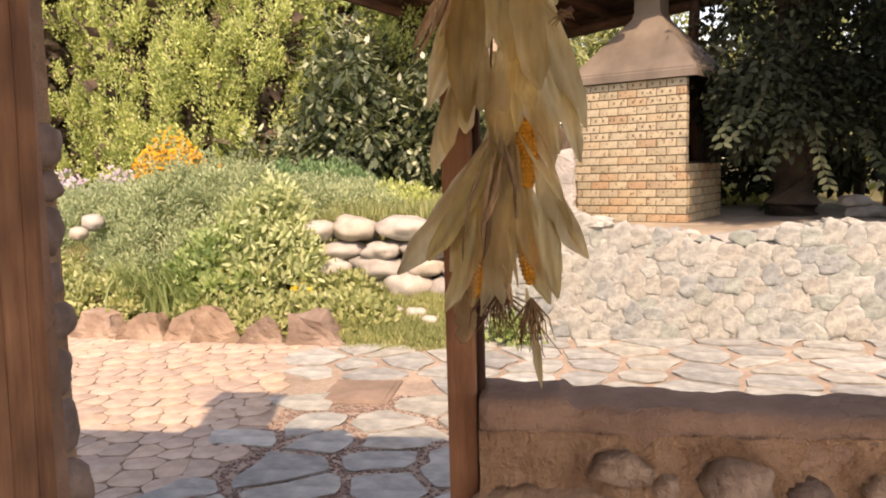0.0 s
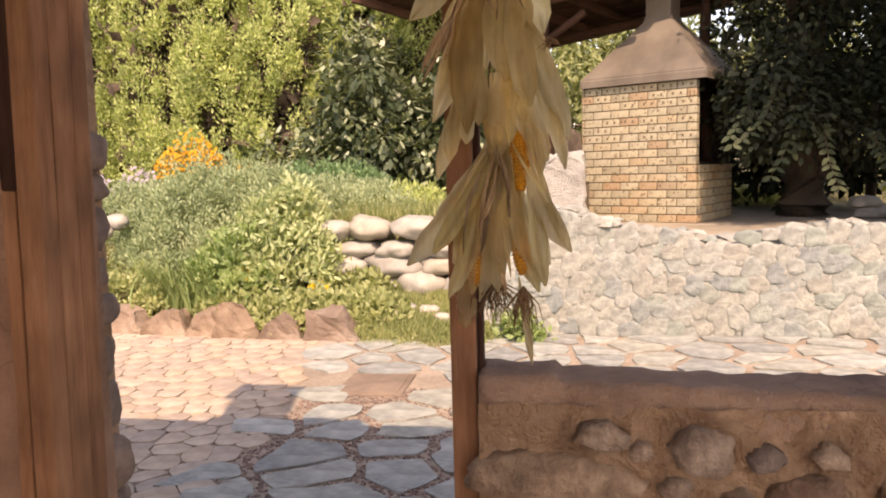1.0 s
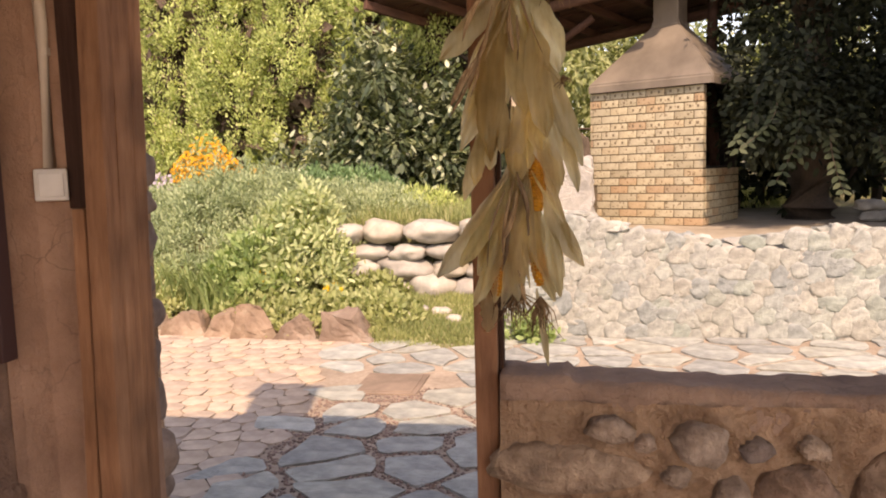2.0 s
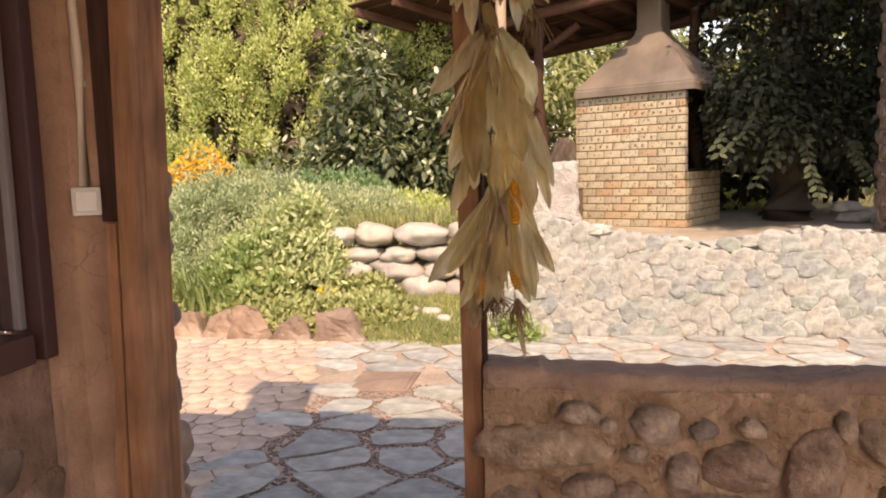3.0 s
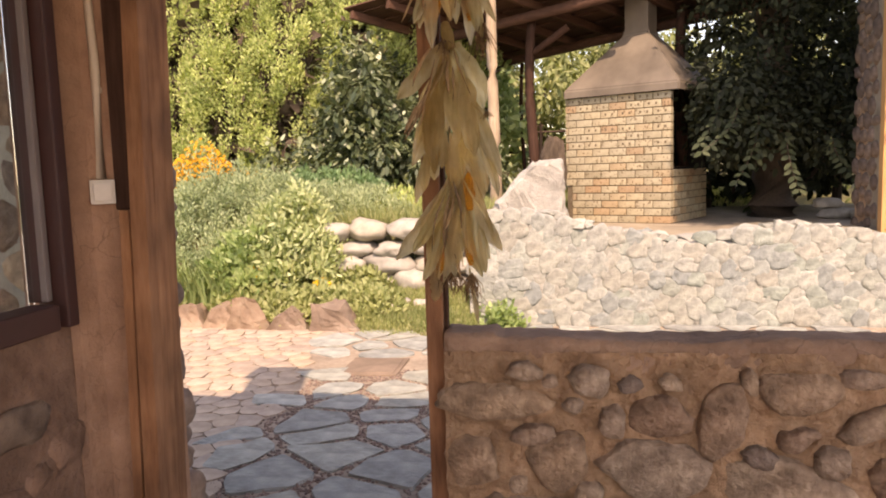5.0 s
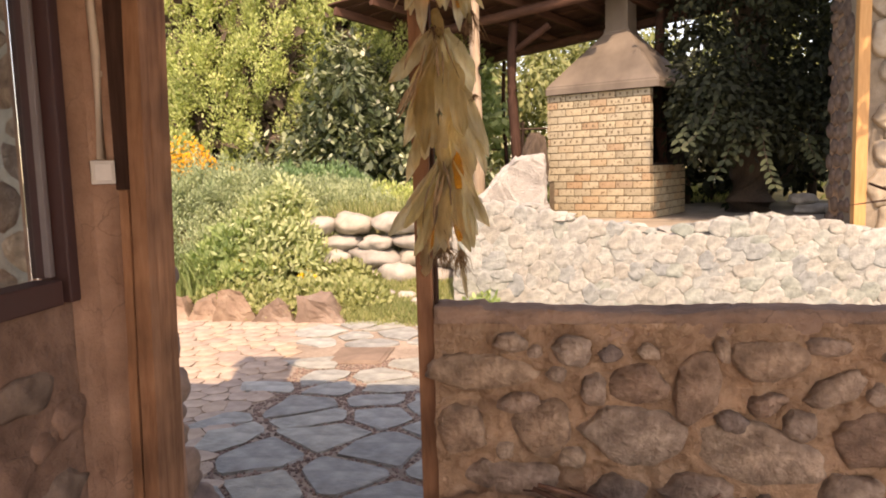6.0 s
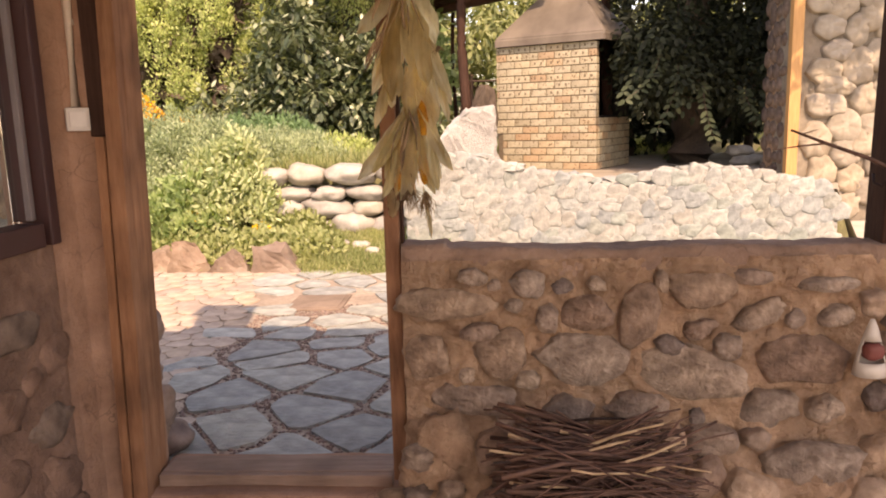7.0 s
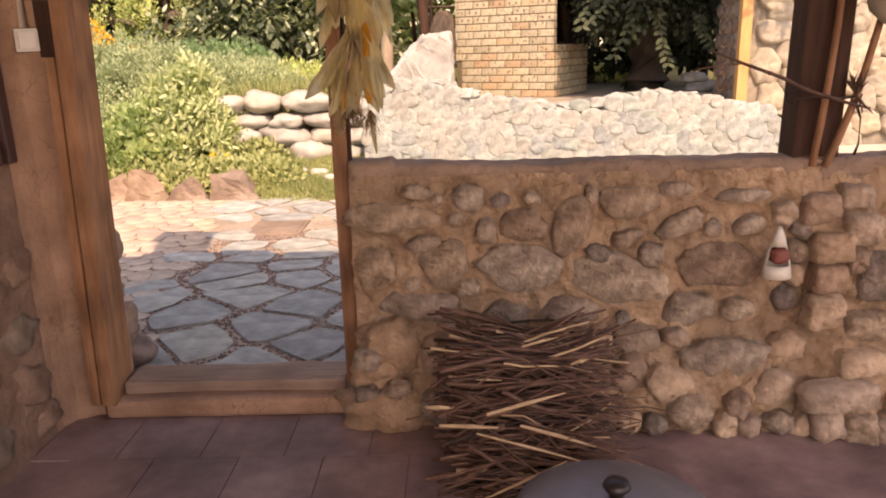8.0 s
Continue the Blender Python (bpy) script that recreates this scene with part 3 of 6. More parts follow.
part("board", box_bm((0.030, 0.03, 1.19), (-0.040, -0.016, 0.645), 0.004, 12, 0.003, 1), pine, jamb)
part("board", box_bm((0.050, 0.05, 2.2), (0.006, -0.010, 1.15), 0.006, 12, 0.003, 2), pine, jamb)
part("board", box_bm((0.052, 0.064, 2.2), (0.000, 0.052, 1.15), 0.004, 12, 0.003, 3), pine, jamb)
part("board", box_bm((0.060, 0.05, 2.2), (-0.008, 0.114, 1.15), 0.004, 12, 0.003, 3), pine, jamb)
sill = thing("door_sill", "worn wooden sill board over a clay step", "door sill", (-0.55, 1.2, 0), kind="structure")
part("sill_board", box_bm((0.80, 0.12, 0.04), (0.0, 0.08, 0.085), 0.008, 0, 0.003, 4), sill_wood, sill)
part("sill_face", box_bm((0.80, 0.025, 0.045), (0.0, 0.008, 0.078), 0.005), sill_wood, sill)
part("step", box_bm((0.90, 0.32, 0.075), (0.0, 0.09, 0.025), 0.02, 3, 0.010, 5), plaster, sill)
post = thing("door_post", "slim reddish pine post at the door way", "post", (-0.115, 1.2, 0.1), kind="structure")
part("post_body", box_bm((0.048, 0.07, 2.2), (-0.002, 0.0, 1.1), 0.005, 0, 0.002, 6), pine, post)
part("back_lath", box_bm((0.010, 0.03, 2.2), (0.029, 0.0, 1.1), 0.003), dark_wood, post, "dark lath behind the post")

# unseen roof over the room: its eave throws the shade on the paving
roof_room = thing("room_roof", "tiled lean-to roof over the porch", "roof", (1.5, 1.0, 2.37), kind="structure")
# back and east edges stop short to let more light in
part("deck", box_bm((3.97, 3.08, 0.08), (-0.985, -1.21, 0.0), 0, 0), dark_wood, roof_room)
# depth chosen to leave the low part of the side wall sunlit
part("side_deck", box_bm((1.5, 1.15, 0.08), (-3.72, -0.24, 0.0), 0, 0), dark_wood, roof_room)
# board depths are set to draw the outline of the eave shadow
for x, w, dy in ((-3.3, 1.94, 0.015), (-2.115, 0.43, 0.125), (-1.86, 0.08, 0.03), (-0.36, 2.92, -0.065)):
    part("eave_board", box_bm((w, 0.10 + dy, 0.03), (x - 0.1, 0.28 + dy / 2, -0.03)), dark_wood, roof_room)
flue = thing("roof_chimney", "squat chimney with a cap on the roof", "chimney", (-1.04, 1.2, 2.4))
part("stack", box_bm((0.33, 0.2, 0.76), (0, 0, 0.38), 0.01), brick_mortar, flue)
part("cap", box_bm((0.40, 0.26, 0.06), (-0.01, 0, 0.79), 0.01), hood_mat, flue)

# half-high wall
# middle x, middle z, width, height and turn of the stones that stand out in the upper face
UPPER = ((0.13, 0.790, 0.09, 0.052, 8), (0.05, 0.705, 0.28, 0.090, 0), (0.302, 0.765, 0.115, 0.09, 0), (0.475, 0.672, 0.15, 0.11, 12), (0.627, 0.664, 0.12, 0.19, 16),
         (0.811, 0.740, 0.20, 0.108, 0), (0.962, 0.780, 0.11, 0.046, 0), (0.987, 0.665, 0.17, 0.08, -26), (1.185, 0.755, 0.19, 0.048, 0), (1.206, 0.657, 0.11, 0.055, -16),
         (-0.015, 0.538, 0.14, 0.13, 0), (0.215, 0.551, 0.16, 0.165, -5), (0.475, 0.526, 0.28, 0.155, 7), (0.784, 0.481, 0.31, 0.148, 8), (1.112, 0.52, 0.28, 0.15, 0),
         (0.134, 0.397, 0.25, 0.092, 3), (0.296, 0.466, 0.08, 0.06, 0), (0.636, 0.380, 0.20, 0.09, 5), (1.023, 0.375, 0.17, 0.11, -8))
LOWER = ((1.183, 0.371, 0.10, 0.084, 0), (0.355, 0.655, 0.075, 0.088, 0), (0.806, 0.624, 0.10, 0.06, -10), (0.892, 0.566, 0.09, 0.09, 0), (0.418, 0.348, 0.15, 0.122, 0),
         (1.127, 0.23, 0.26, 0.135, 0), (0.939, 0.161, 0.15, 0.115, 14), (0.848, 0.283, 0.16, 0.086, 0), (1.003, 0.07, 0.14, 0.12, 18), (0.815, 0.185, 0.11, 0.14, 24),
         (0.72, 0.575, 0.09, 0.06, 20), (1.339, 0.407, 0.08, 0.09, 0), (1.325, 0.256, 0.115, 0.10, 0), (1.277, 0.143, 0.14, 0.115, -20), (0.15, 0.62, 0.11, 0.05, -6))
PIER = ((1.419, 0.707, 0.12, 0.094, 0), (1.312, 0.691, 0.085, 0.08, 0), (1.366, 0.645, 0.064, 0.06, 0), (1.455, 0.589, 0.118, 0.095, 0), (1.451, 0.489, 0.108, 0.09, 0),
        (1.599, 0.49, 0.11, 0.155, 8), (1.544, 0.644, 0.108, 0.094, 0), (1.446, 0.375, 0.112, 0.115, 0), (1.562, 0.332, 0.132, 0.092, 0), (1.536, 0.231, 0.152, 0.074, 0),
        (1.469, 0.139, 0.232, 0.09, 0), (1.36, 0.57, 0.075, 0.08, 0), (1.36, 0.49, 0.07, 0.07, 0), (1.53, 0.745, 0.1, 0.07, 0), (1.53, 0.55, 0.06, 0.08, 0))


def wall_swell(x, z):
    return 0.05 * smooth(0.45, 0.0, z) + 0.10 * smooth(0.55, 0.95, x) * smooth(0.42, 0.12, z) + 0.06 * smooth(1.36, 1.46, x) * smooth(0.8, 0.6, z) + 0.06 * smooth(0.26, 0.06, x) * smooth(0.40, 0.22, z)


def face_stone(w, h, proud, seed, blocky=False):
    """A broken stone bedded in a wall face, its uneven front towards -y."""
    segs = 26
    r0 = random.Random(int(seed * 100))
    sides = r0.choice((5, 6, 7, 8))
    flats = [((k + r0.uniform(-0.28, 0.28)) * 2 * math.pi / sides, r0.uniform(0.80, 1.05)) for k in range(sides)]
    if blocky:
        flats = [(k * math.pi / 2 + r0.uniform(-0.12, 0.12), r0.uniform(0.92, 1.05)) for k in range(4)]
    shift = Vector((seed * 1.31, seed * 0.77, 0))
    tip = (r0.uniform(-0.5, 0.5), r0.uniform(-0.5, 0.5))
    vs, fs = [], []
    for ring_r, lift in ((1.02, -0.7), (1.0, 0.05), (0.965, 0.50), (0.90, 0.76), (0.74, 0.92), (0.5, 1.0), (0.25, 1.0)):
        for k in range(segs):
            a = 2 * math.pi * k / segs
            c, d = math.cos(a), math.sin(a)
            cut = min(dist / max(0.18, math.cos(a - fa)) for fa, dist in flats)
            r = min(cut, 1.25, (1.14 if blocky else 1.06) * (abs(c) ** 4 + abs(d) ** 4) ** (-1 / 4))
            r *= 1 + 0.10 * noise.noise(Vector((c * 1.6, d * 1.6, 0)) + shift) + 0.08 * noise.noise(Vector((c * 4.5, d * 4.5, 2)) + shift)
            x, z = r * c * ring_r * w / 2, r * d * ring_r * h / 2
            bump = 0.40 * noise.noise(Vector((x * 18, z * 18, 1)) + shift) + 0.34 * noise.noise(Vector((x * 48, z * 48, 5)) + shift)
            lean = 0.5 * (c * tip[0] + d * tip[1]) * ring_r
            vs.append((x, -proud * (lift + (bump + lean) * max(0.0, lift)), z))
    n = len(vs) // segs
    for l in range(n - 1):
        for k in range(segs):
            a, b = l * segs + k, l * segs + (k + 1) % segs
            fs.append((a, b, b + segs, a + segs))
    fs.append(tuple(range((n - 1) * segs, n * segs)))
    return mesh_from("stone", vs, fs, None, True)


def half_wall():
    ob = thing("wall_north", "half-high wall of field stones in brown clay", "wall", (0, 0, 0), kind="structure")
    stones = [(*q, 0.026, 2.8) for q in UPPER] + [(*q, 0.030, 2.8) for q in LOWER] + [(*q, 0.040, 3.2) for q in PIER]
    named = len(stones)
    # smaller cobbles low down and beyond the pier
    for x0, x1, z0, z1, nx, nz, key in ((0.70, 1.24, 0.0, 0.33, 7, 5, 40), (1.24, 1.64, 0.0, 0.30, 5, 4, 41), (1.66, 3.3, 0.02, 0.76, 13, 7, 42), (0.14, 0.68, 0.0, 0.30, 5, 3, 43), (-0.04, 1.24, 0.30, 0.80, 13, 7, 44)):
        for m, poly in cells(x0, x1, z0, z1, nx, nz, key, 0.3):
            w, h = np.ptp(np.array(poly), axis=0)
            w, h = (w * 1.0, h * 0.98) if key != 44 else (w * 0.5, h * 0.5)
            if all(((m[0] - q[0]) / (0.5 * (q[2] + w * 0.8))) ** 2 + ((m[1] - q[1]) / (0.5 * (q[3] + h * 0.8))) ** 2 > 1 for q in stones[:named]):
                stones.append((m[0], m[1], w, h, rnd.uniform(-20, 20), 0.042 if key != 44 else 0.014, 2.5))
    # clay face: pressed up round each stone, pitted and trowelled between
    nx, nz = 420, 100
    X, Z = np.meshgrid(-0.085 + 3.6 * np.arange(nx + 1) / nx, -0.03 + 0.87 * np.arange(nz + 1) / nz)
    lip = np.zeros_like(X)
    for x, z, w, h, turn, proud, e in stones:
        a = math.radians(turn)
        u, v = (X - x) * math.cos(a) - (Z - z) * math.sin(a), (X - x) * math.sin(a) + (Z - z) * math.cos(a)
        d = (np.abs(u / (w / 2)) ** e + np.abs(v / (h / 2)) ** e) ** (1 / e)
        lip = np.maximum(lip, 0.015 * np.exp(-((d - 1.10) / 0.20) ** 2)) - 0.010 * (d < 0.85)
    vs = []
    for x, z, l in zip(X.ravel(), Z.ravel(), lip.ravel()):
        y = 1.122 - wall_swell(x, z) - l + 0.018 * noise.noise(Vector((x * 7, z * 7, 3))) + 0.020 * noise.noise(Vector((x * 17, z * 17, 3))) + 0.012 * noise.noise(Vector((x * 45, z * 45, 3)))
        vs.append((x, y, z))
    fs = [(j * (nx + 1) + i, j * (nx + 1) + i + 1, (j + 1) * (nx + 1) + i + 1, (j + 1) * (nx + 1) + i) for j in range(nz) for i in range(nx)]
    put_mesh("clay_face", mesh_from("clay_face", vs, fs, clay, True), ob)
    part("core", box_bm((3.58, 0.12, 0.84), (1.71, 1.20, 0.395), 0, 4, 0.01, 8), clay, ob)
    for k, (x, z, w, h, turn, proud, e) in enumerate(stones):
        me = face_stone(w * 1.10, h * 1.10, proud, k + 1.0, 1.38 < x < 1.64)
        me.materials.append(cobble if (x > 1.25 or z < 0.3) and k % 3 else field_stone)
        put_mesh("stone", me, ob, "", pose(x, 1.112 - wall_swell(x, z), z, rnd.uniform(-6, 8), turn, rnd.uniform(-8, 8)))
    # rounded clay coping
    bm = bmesh.new()
    n, ring = 240, 10
    rows = []
    for i in range(n + 1):
        x = -0.085 + 3.6 * i / n
        sag = 0.012 * noise.noise(Vector((x * 3, 1, 0))) + 0.006 * noise.noise(Vector((x * 11, 4, 0))) + (0.014 if x < 0.05 else 0) - 0.004 * x
        row = []
        for k in range(ring + 1):
            a = math.pi * k / ring
            ny = 0.014 * noise.noise(Vector((x * 6, k * 0.6, 5))) + 0.010 * noise.noise(Vector((x * 23, k, 5))) + 0.004 * noise.noise(Vector((x * 60, k * 2, 5)))
            tuck = 1.0 if k in (0, ring) else 0.0
            row.append(bm.verts.new((x, 1.190 - (0.072 - 0.022 * tuck) * math.cos(a) * (1 + 0.1 * math.sin(a)) + ny, 0.828 - 0.06 * tuck + sag + 0.045 * min(1, 1.6 * math.sin(a)) + ny * 0.4)))
        rows.append(row)
    for r, q in zip(rows, rows[1:]):
        for k in range(ring):
            bm.faces.new((r[k], r[k + 1], q[k + 1], q[k]))
    bm.faces.new(rows[0])
    bm.faces.new(rows[-1][::-1])
    bmesh.ops.recalc_face_normals(bm, faces=bm.faces[:])
    part("clay_coping", bm, coping_clay, ob, "rounded clay coping", True)
    # clay-covered boulders at the foot beside the door
    for k, (c, size, mt) in enumerate((((0.00, 1.06, 0.06), (0.26, 0.20, 0.17), clay), ((-0.02, 1.07, 0.19), (0.17, 0.15, 0.15), clay), ((0.03, 1.09, 0.28), (0.20, 0.13, 0.18), clay), ((-0.045, 1.005, 0.13), (0.08, 0.06, 0.07), field_stone), ((-0.045, 1.015, 0.25), (0.09, 0.06, 0.08), field_stone), ((0.06, 0.985, 0.16), (0.08, 0.05, 0.06), field_stone))):
        part("stone", rock_bm(size, k + 200, 3, 0.5), mt, ob, "", True, pose(*c))


half_wall()

# stones under the window and round the outside corner of the door
for k, (y, z, w, h) in enumerate(((0.80, 0.72, 0.22, 0.12), (0.98, 0.60, 0.15, 0.12), (0.72, 0.52, 0.2, 0.14), (0.92, 0.40, 0.2, 0.12), (0.70, 0.32, 0.18, 0.12), (0.95, 0.22, 0.22, 0.14),
                                  (0.72, 0.12, 0.2, 0.14), (1.0, 0.08, 0.16, 0.1), (0.5, 0.62, 0.22, 0.16), (0.48, 0.36, 0.2, 0.16), (0.85, 0.56, 0.1, 0.08), (0.5, 0.14, 0.2, 0.16))):
    part("stone", rock_bm((0.045, w, h), k + 90, 3, 0.4), base_clay if k % 3 else shade_brown_rubble, wall_west, "", True, pose(-1.130, y, z, rnd.uniform(-15, 15)))
quoin = wall("wall_corner", "outside corner of rounded cobbles by the door", (0.26, 0.26, 2.2), (-1.23, 1.44, 1.1), clay, 0.01, 3)
k = 130
zz = 0.05
while zz < 1.3:
    h = rnd.uniform(0.075, 0.15)
    for yy in (1.38, 1.52):
        part("stone", rock_bm((rnd.uniform(0.10, 0.15), 0.15, h * 1.05), k, 3, 0.2), corner_cobble, quoin, "", True, pose(-1.130 + rnd.uniform(-0.025, 0.012) + 0.02 * smooth(0.8, 0.2, zz), yy, zz + h / 2))
        k += 1
    zz += h
# foot boulders outside the door
for c, s in (((-1.13, 1.56, 0.16), (0.14, 0.18, 0.13)), ((-1.10, 1.60, 0.05), (0.18, 0.20, 0.12))):
    part("stone", rock_bm(s, k, 3, 0.2), corner_cobble, quoin, "", True, pose(*c))
    k += 1

# switch and conduit
sw = thing("light_switch", "small white surface light switch on the clay wall", "switch", (-1.062, 1.136, 1.293), rz=35)
part("box", box_bm((0.066, 0.03, 0.070), (0, -0.006, 0), 0.005), white_plastic, sw)
part("rocker", box_bm((0.05, 0.008, 0.052), (0.0, -0.024, 0), 0.003), white_plastic, sw)
conduit = thing("cable_conduit", "cream painted cable conduit running up the wall", "conduit", (-1.064, 1.138, 1.33))
part("pipe", tube_bm([(0, 0, 0), (0.003, 0.004, 0.3), (-0.004, 0.0, 0.7), (0, 0, 0.93)], 0.0135, 10), conduit_paint, conduit, "", True)
for z in (0.25, 0.75):
    part("clip", box_bm((0.03, 0.016, 0.018), (0, 0.006, z), 0.003), conduit_paint, conduit)
# dark strip set in the gap between clay wall and jamb
gapb = thing("dark_gap_strip", "dark strip in the gap beside the jamb", "trim", (-0.998, 1.178, 1.235), kind="structure")
part("batten", box_bm((0.075, 0.05, 1.03), (0, 0.0, 0.52), 0.004), dark_wood, gapb)

# ---- retaining wall of the terrace ----
def top_z(x):
    xs = [-0.6, -0.33, 0.0, 0.28, 0.5, 0.87, 1.2, 1.6, 2.05, 2.34, 2.7, 3.0, 3.16]
    zs = [0.93, 0.96, 0.98, 0.88, 0.81, 0.765, 0.715, 0.77, 0.81, 0.79, 0.72, 0.645, 0.50]
    return float(np.interp(x, xs, zs))


ret = thing("wall_terrace", "sunlit retaining wall of pale rubble stone", "wall", (0, 5.39, 0), kind="structure")
n = 70
vs, fs = [], []
for i in range(n + 1):
    x = -0.55 + 3.72 * i / n
    t = top_z(x) - 0.02
    for (y, z) in ((0.0, -0.05), (0.0, 0.2), (0.0, 0.45), (0.01, t - 0.10), (0.05, t - 0.03), (0.14, t), (0.3, t - 0.01), (0.42, t - 0.06), (0.45, 0.3), (0.45, -0.05)):
        q = noise.noise_vector(Vector((x * 9, y * 9, z * 9))) * 0.014
        vs.append((x + q.x * 0.5, y + q.y, z + q.z * 0.7))
for i in range(n):
    for k in range(9):
        a = i * 10 + k
        fs.append((a, a + 10, a + 11, a + 1))
fs += [tuple(range(10)), tuple(range(n * 10, n * 10 + 10))[::-1]]
put_mesh("mortar_core", mesh_from("mortar_core", vs, fs, wall_mortar, True), ret)
vs, fs = [], []
nx, nz = 260, 60
for j in range(nz + 1):
    for i in range(nx + 1):
        x = -0.54 + 3.70 * i / nx
        z = -0.03 + (top_z(x) - 0.03) * j / nz
        y = -0.018 + 0.012 * noise.noise(Vector((x * 9, z * 9, 1))) + 0.016 * noise.noise(Vector((x * 23, z * 23, 1))) + 0.006 * noise.noise(Vector((x * 50, z * 50, 1)))
        vs.append((x, y + 0.06 * smooth(0.93, 1.0, j / nz), z))
fs = [(j * (nx + 1) + i, j * (nx + 1) + i + 1, (j + 1) * (nx + 1) + i + 1, (j + 1) * (nx + 1) + i) for j in range(nz) for i in range(nx)]
put_mesh("mortar_skin", mesh_from("mortar_skin", vs, fs, wall_mortar, True), ret)
for k, (m, poly) in enumerate(cells(-0.52, 3.14, 0.0, 1.0, 26, 9, 21, 0.46)):
    x, z = m
    t = top_z(x)
    w, h = np.ptp(np.array(poly), axis=0)
    if z > t - 0.02:
        continue
    h = min(h, 2 * (t + 0.02 - z))
    me = face_stone(w * 1.16, h * 1.16, rnd.uniform(0.010, 0.020), k * 1.3 + 500)
    me.materials.append(wall_stone)
    put_mesh("stone", me, ret, "", pose(x, -0.013 - rnd.uniform(0, 0.006), z, rnd.uniform(-5, 5), rnd.uniform(-14, 14), rnd.uniform(-5, 5)))
for k in range(30):
    x = -0.42 + 3.45 * (k + rnd.random() * 0.6) / 30
    part("stone", rock_bm((rnd.uniform(0.12, 0.26), rnd.uniform(0.16, 0.28), rnd.uniform(0.07, 0.12)), 300 + k, 2, 0.5, 1.3), wall_stone if k % 3 else wall_mortar, ret, "", False, pose(x, 0.12 + rnd.uniform(-0.05, 0.12), top_z(x) - 0.04, rnd.uniform(-12, 12), rnd.uniform(-8, 8), rnd.uniform(0, 90)))

terrace = tagged(put_mesh("terrace_floor", prism("terrace_floor", [(-0.5, 5.75), (3.3, 5.75), (3.5, 7.9), (6, 7.9), (6, 12.4), (-2.4, 12.4), (-0.9, 8.5)], 0.3, 0.56, terrace_mat)),
                 "dusty tan terrace floor under the shelter", "floor", kind="structure")

# pale paving between the end of the terrace wall and the house
tagged(put_mesh("house_apron", mesh_from("house_apron", [(3.24, 5.45, 0.016), (6, 5.45, 0.016), (6, 7.46, 0.016), (3.5, 7.46, 0.016), (3.5, 7.0, 0.016), (3.54, 5.7, 0.016), (3.24, 5.7, 0.016), (3.19, 5.72, 0.575), (3.3, 5.72, 0.56), (3.54, 7.0, 0.016), (3.3, 7.0, 0.575), (3.19, 7.0, 0.575)], [(0, 1, 2, 3, 4, 5, 6), (8, 5, 9, 10), (7, 8, 10, 11)], yard_mat)),
       "pale screed apron before the stone house", "pavement", kind="structure")
for k, (x, y, w) in enumerate(((3.33, 5.42, 0.26), (3.58, 5.50, 0.22), (3.30, 5.62, 0.24), (3.85, 5.46, 0.28))):
    ob = thing("kerb_stone", "pale flat stone at the end of the terrace wall", "stone", (x, y, 0.0), group="stones at the wall end")
    part("body", rock_bm((w, 0.2, 0.15), 340 + k, 3, 0.3), river_stone, ob, "", True, pose(0, 0, 0.06))

# white-washed spur wall behind
whitewash = rough_mat("whitewash", [(0.25, (0.440, 0.416, 0.368)), (0.6, (0.592, 0.560, 0.496)), (0.8, (0.640, 0.616, 0.560))], 12, 0.9, 0.8, 50, 0.25, 4, dist=0.05)
spur = thing("wall_spur", "bright white-washed rubble spur wall stepping up", "wall", (0, 6.6, 0), kind="structure")
bm = box_bm((0.72, 1.4, 0.5), (-0.06, 0.7, 0.62), 0.03, 5, 0.03, 2)
part("lower_course", bm, wall_mortar, spur, "", False)
bm = bmesh.new()
outl = [(-0.46, 0.84), (-0.42, 0.98), (-0.28, 1.10), (-0.14, 1.28), (-0.05, 1.36), (0.12, 1.385), (0.235, 1.37), (0.27, 0.84)]
ys = (0.0, 0.07, 0.5, 1.0, 1.4)
rings = [[bm.verts.new((x * (0.97 if y == 0 else 1) , y, z - (0.02 if y == 0 else 0.0))) for x, z in outl] for y in ys]
for a, b in zip(rings, rings[1:]):
    for q in range(len(outl)):
        bm.faces.new((a[q], b[q], b[(q + 1) % len(outl)], a[(q + 1) % len(outl)]))
bm.faces.new(rings[0])
bm.faces.new(rings[-1][::-1])
bmesh.ops.subdivide_edges(bm, edges=bm.edges[:], cuts=5, use_grid_fill=True)
bmesh.ops.triangulate(bm, faces=[f for f in bm.faces if len(f.verts) > 4])
bmesh.ops.recalc_face_normals(bm, faces=bm.faces[:])
for v in bm.verts:
    v.co += noise.noise_vector(v.co * 5) * 0.05 + noise.noise_vector(v.co * 13) * 0.035 + noise.noise_vector(v.co * 31) * 0.012
part("upper_course", bm, whitewash, spur)
grey = thing("standing_stone", "dark grey slab stone leaning by the brick grill", "stone", (0.10, 8.9, 0.56))
part("slab", rock_bm((0.34, 0.3, 1.15), 77, 3, 0.25, 1.3), bark, grey, "", False, pose(0.02, 0, 0.55, 0, 6, 0))

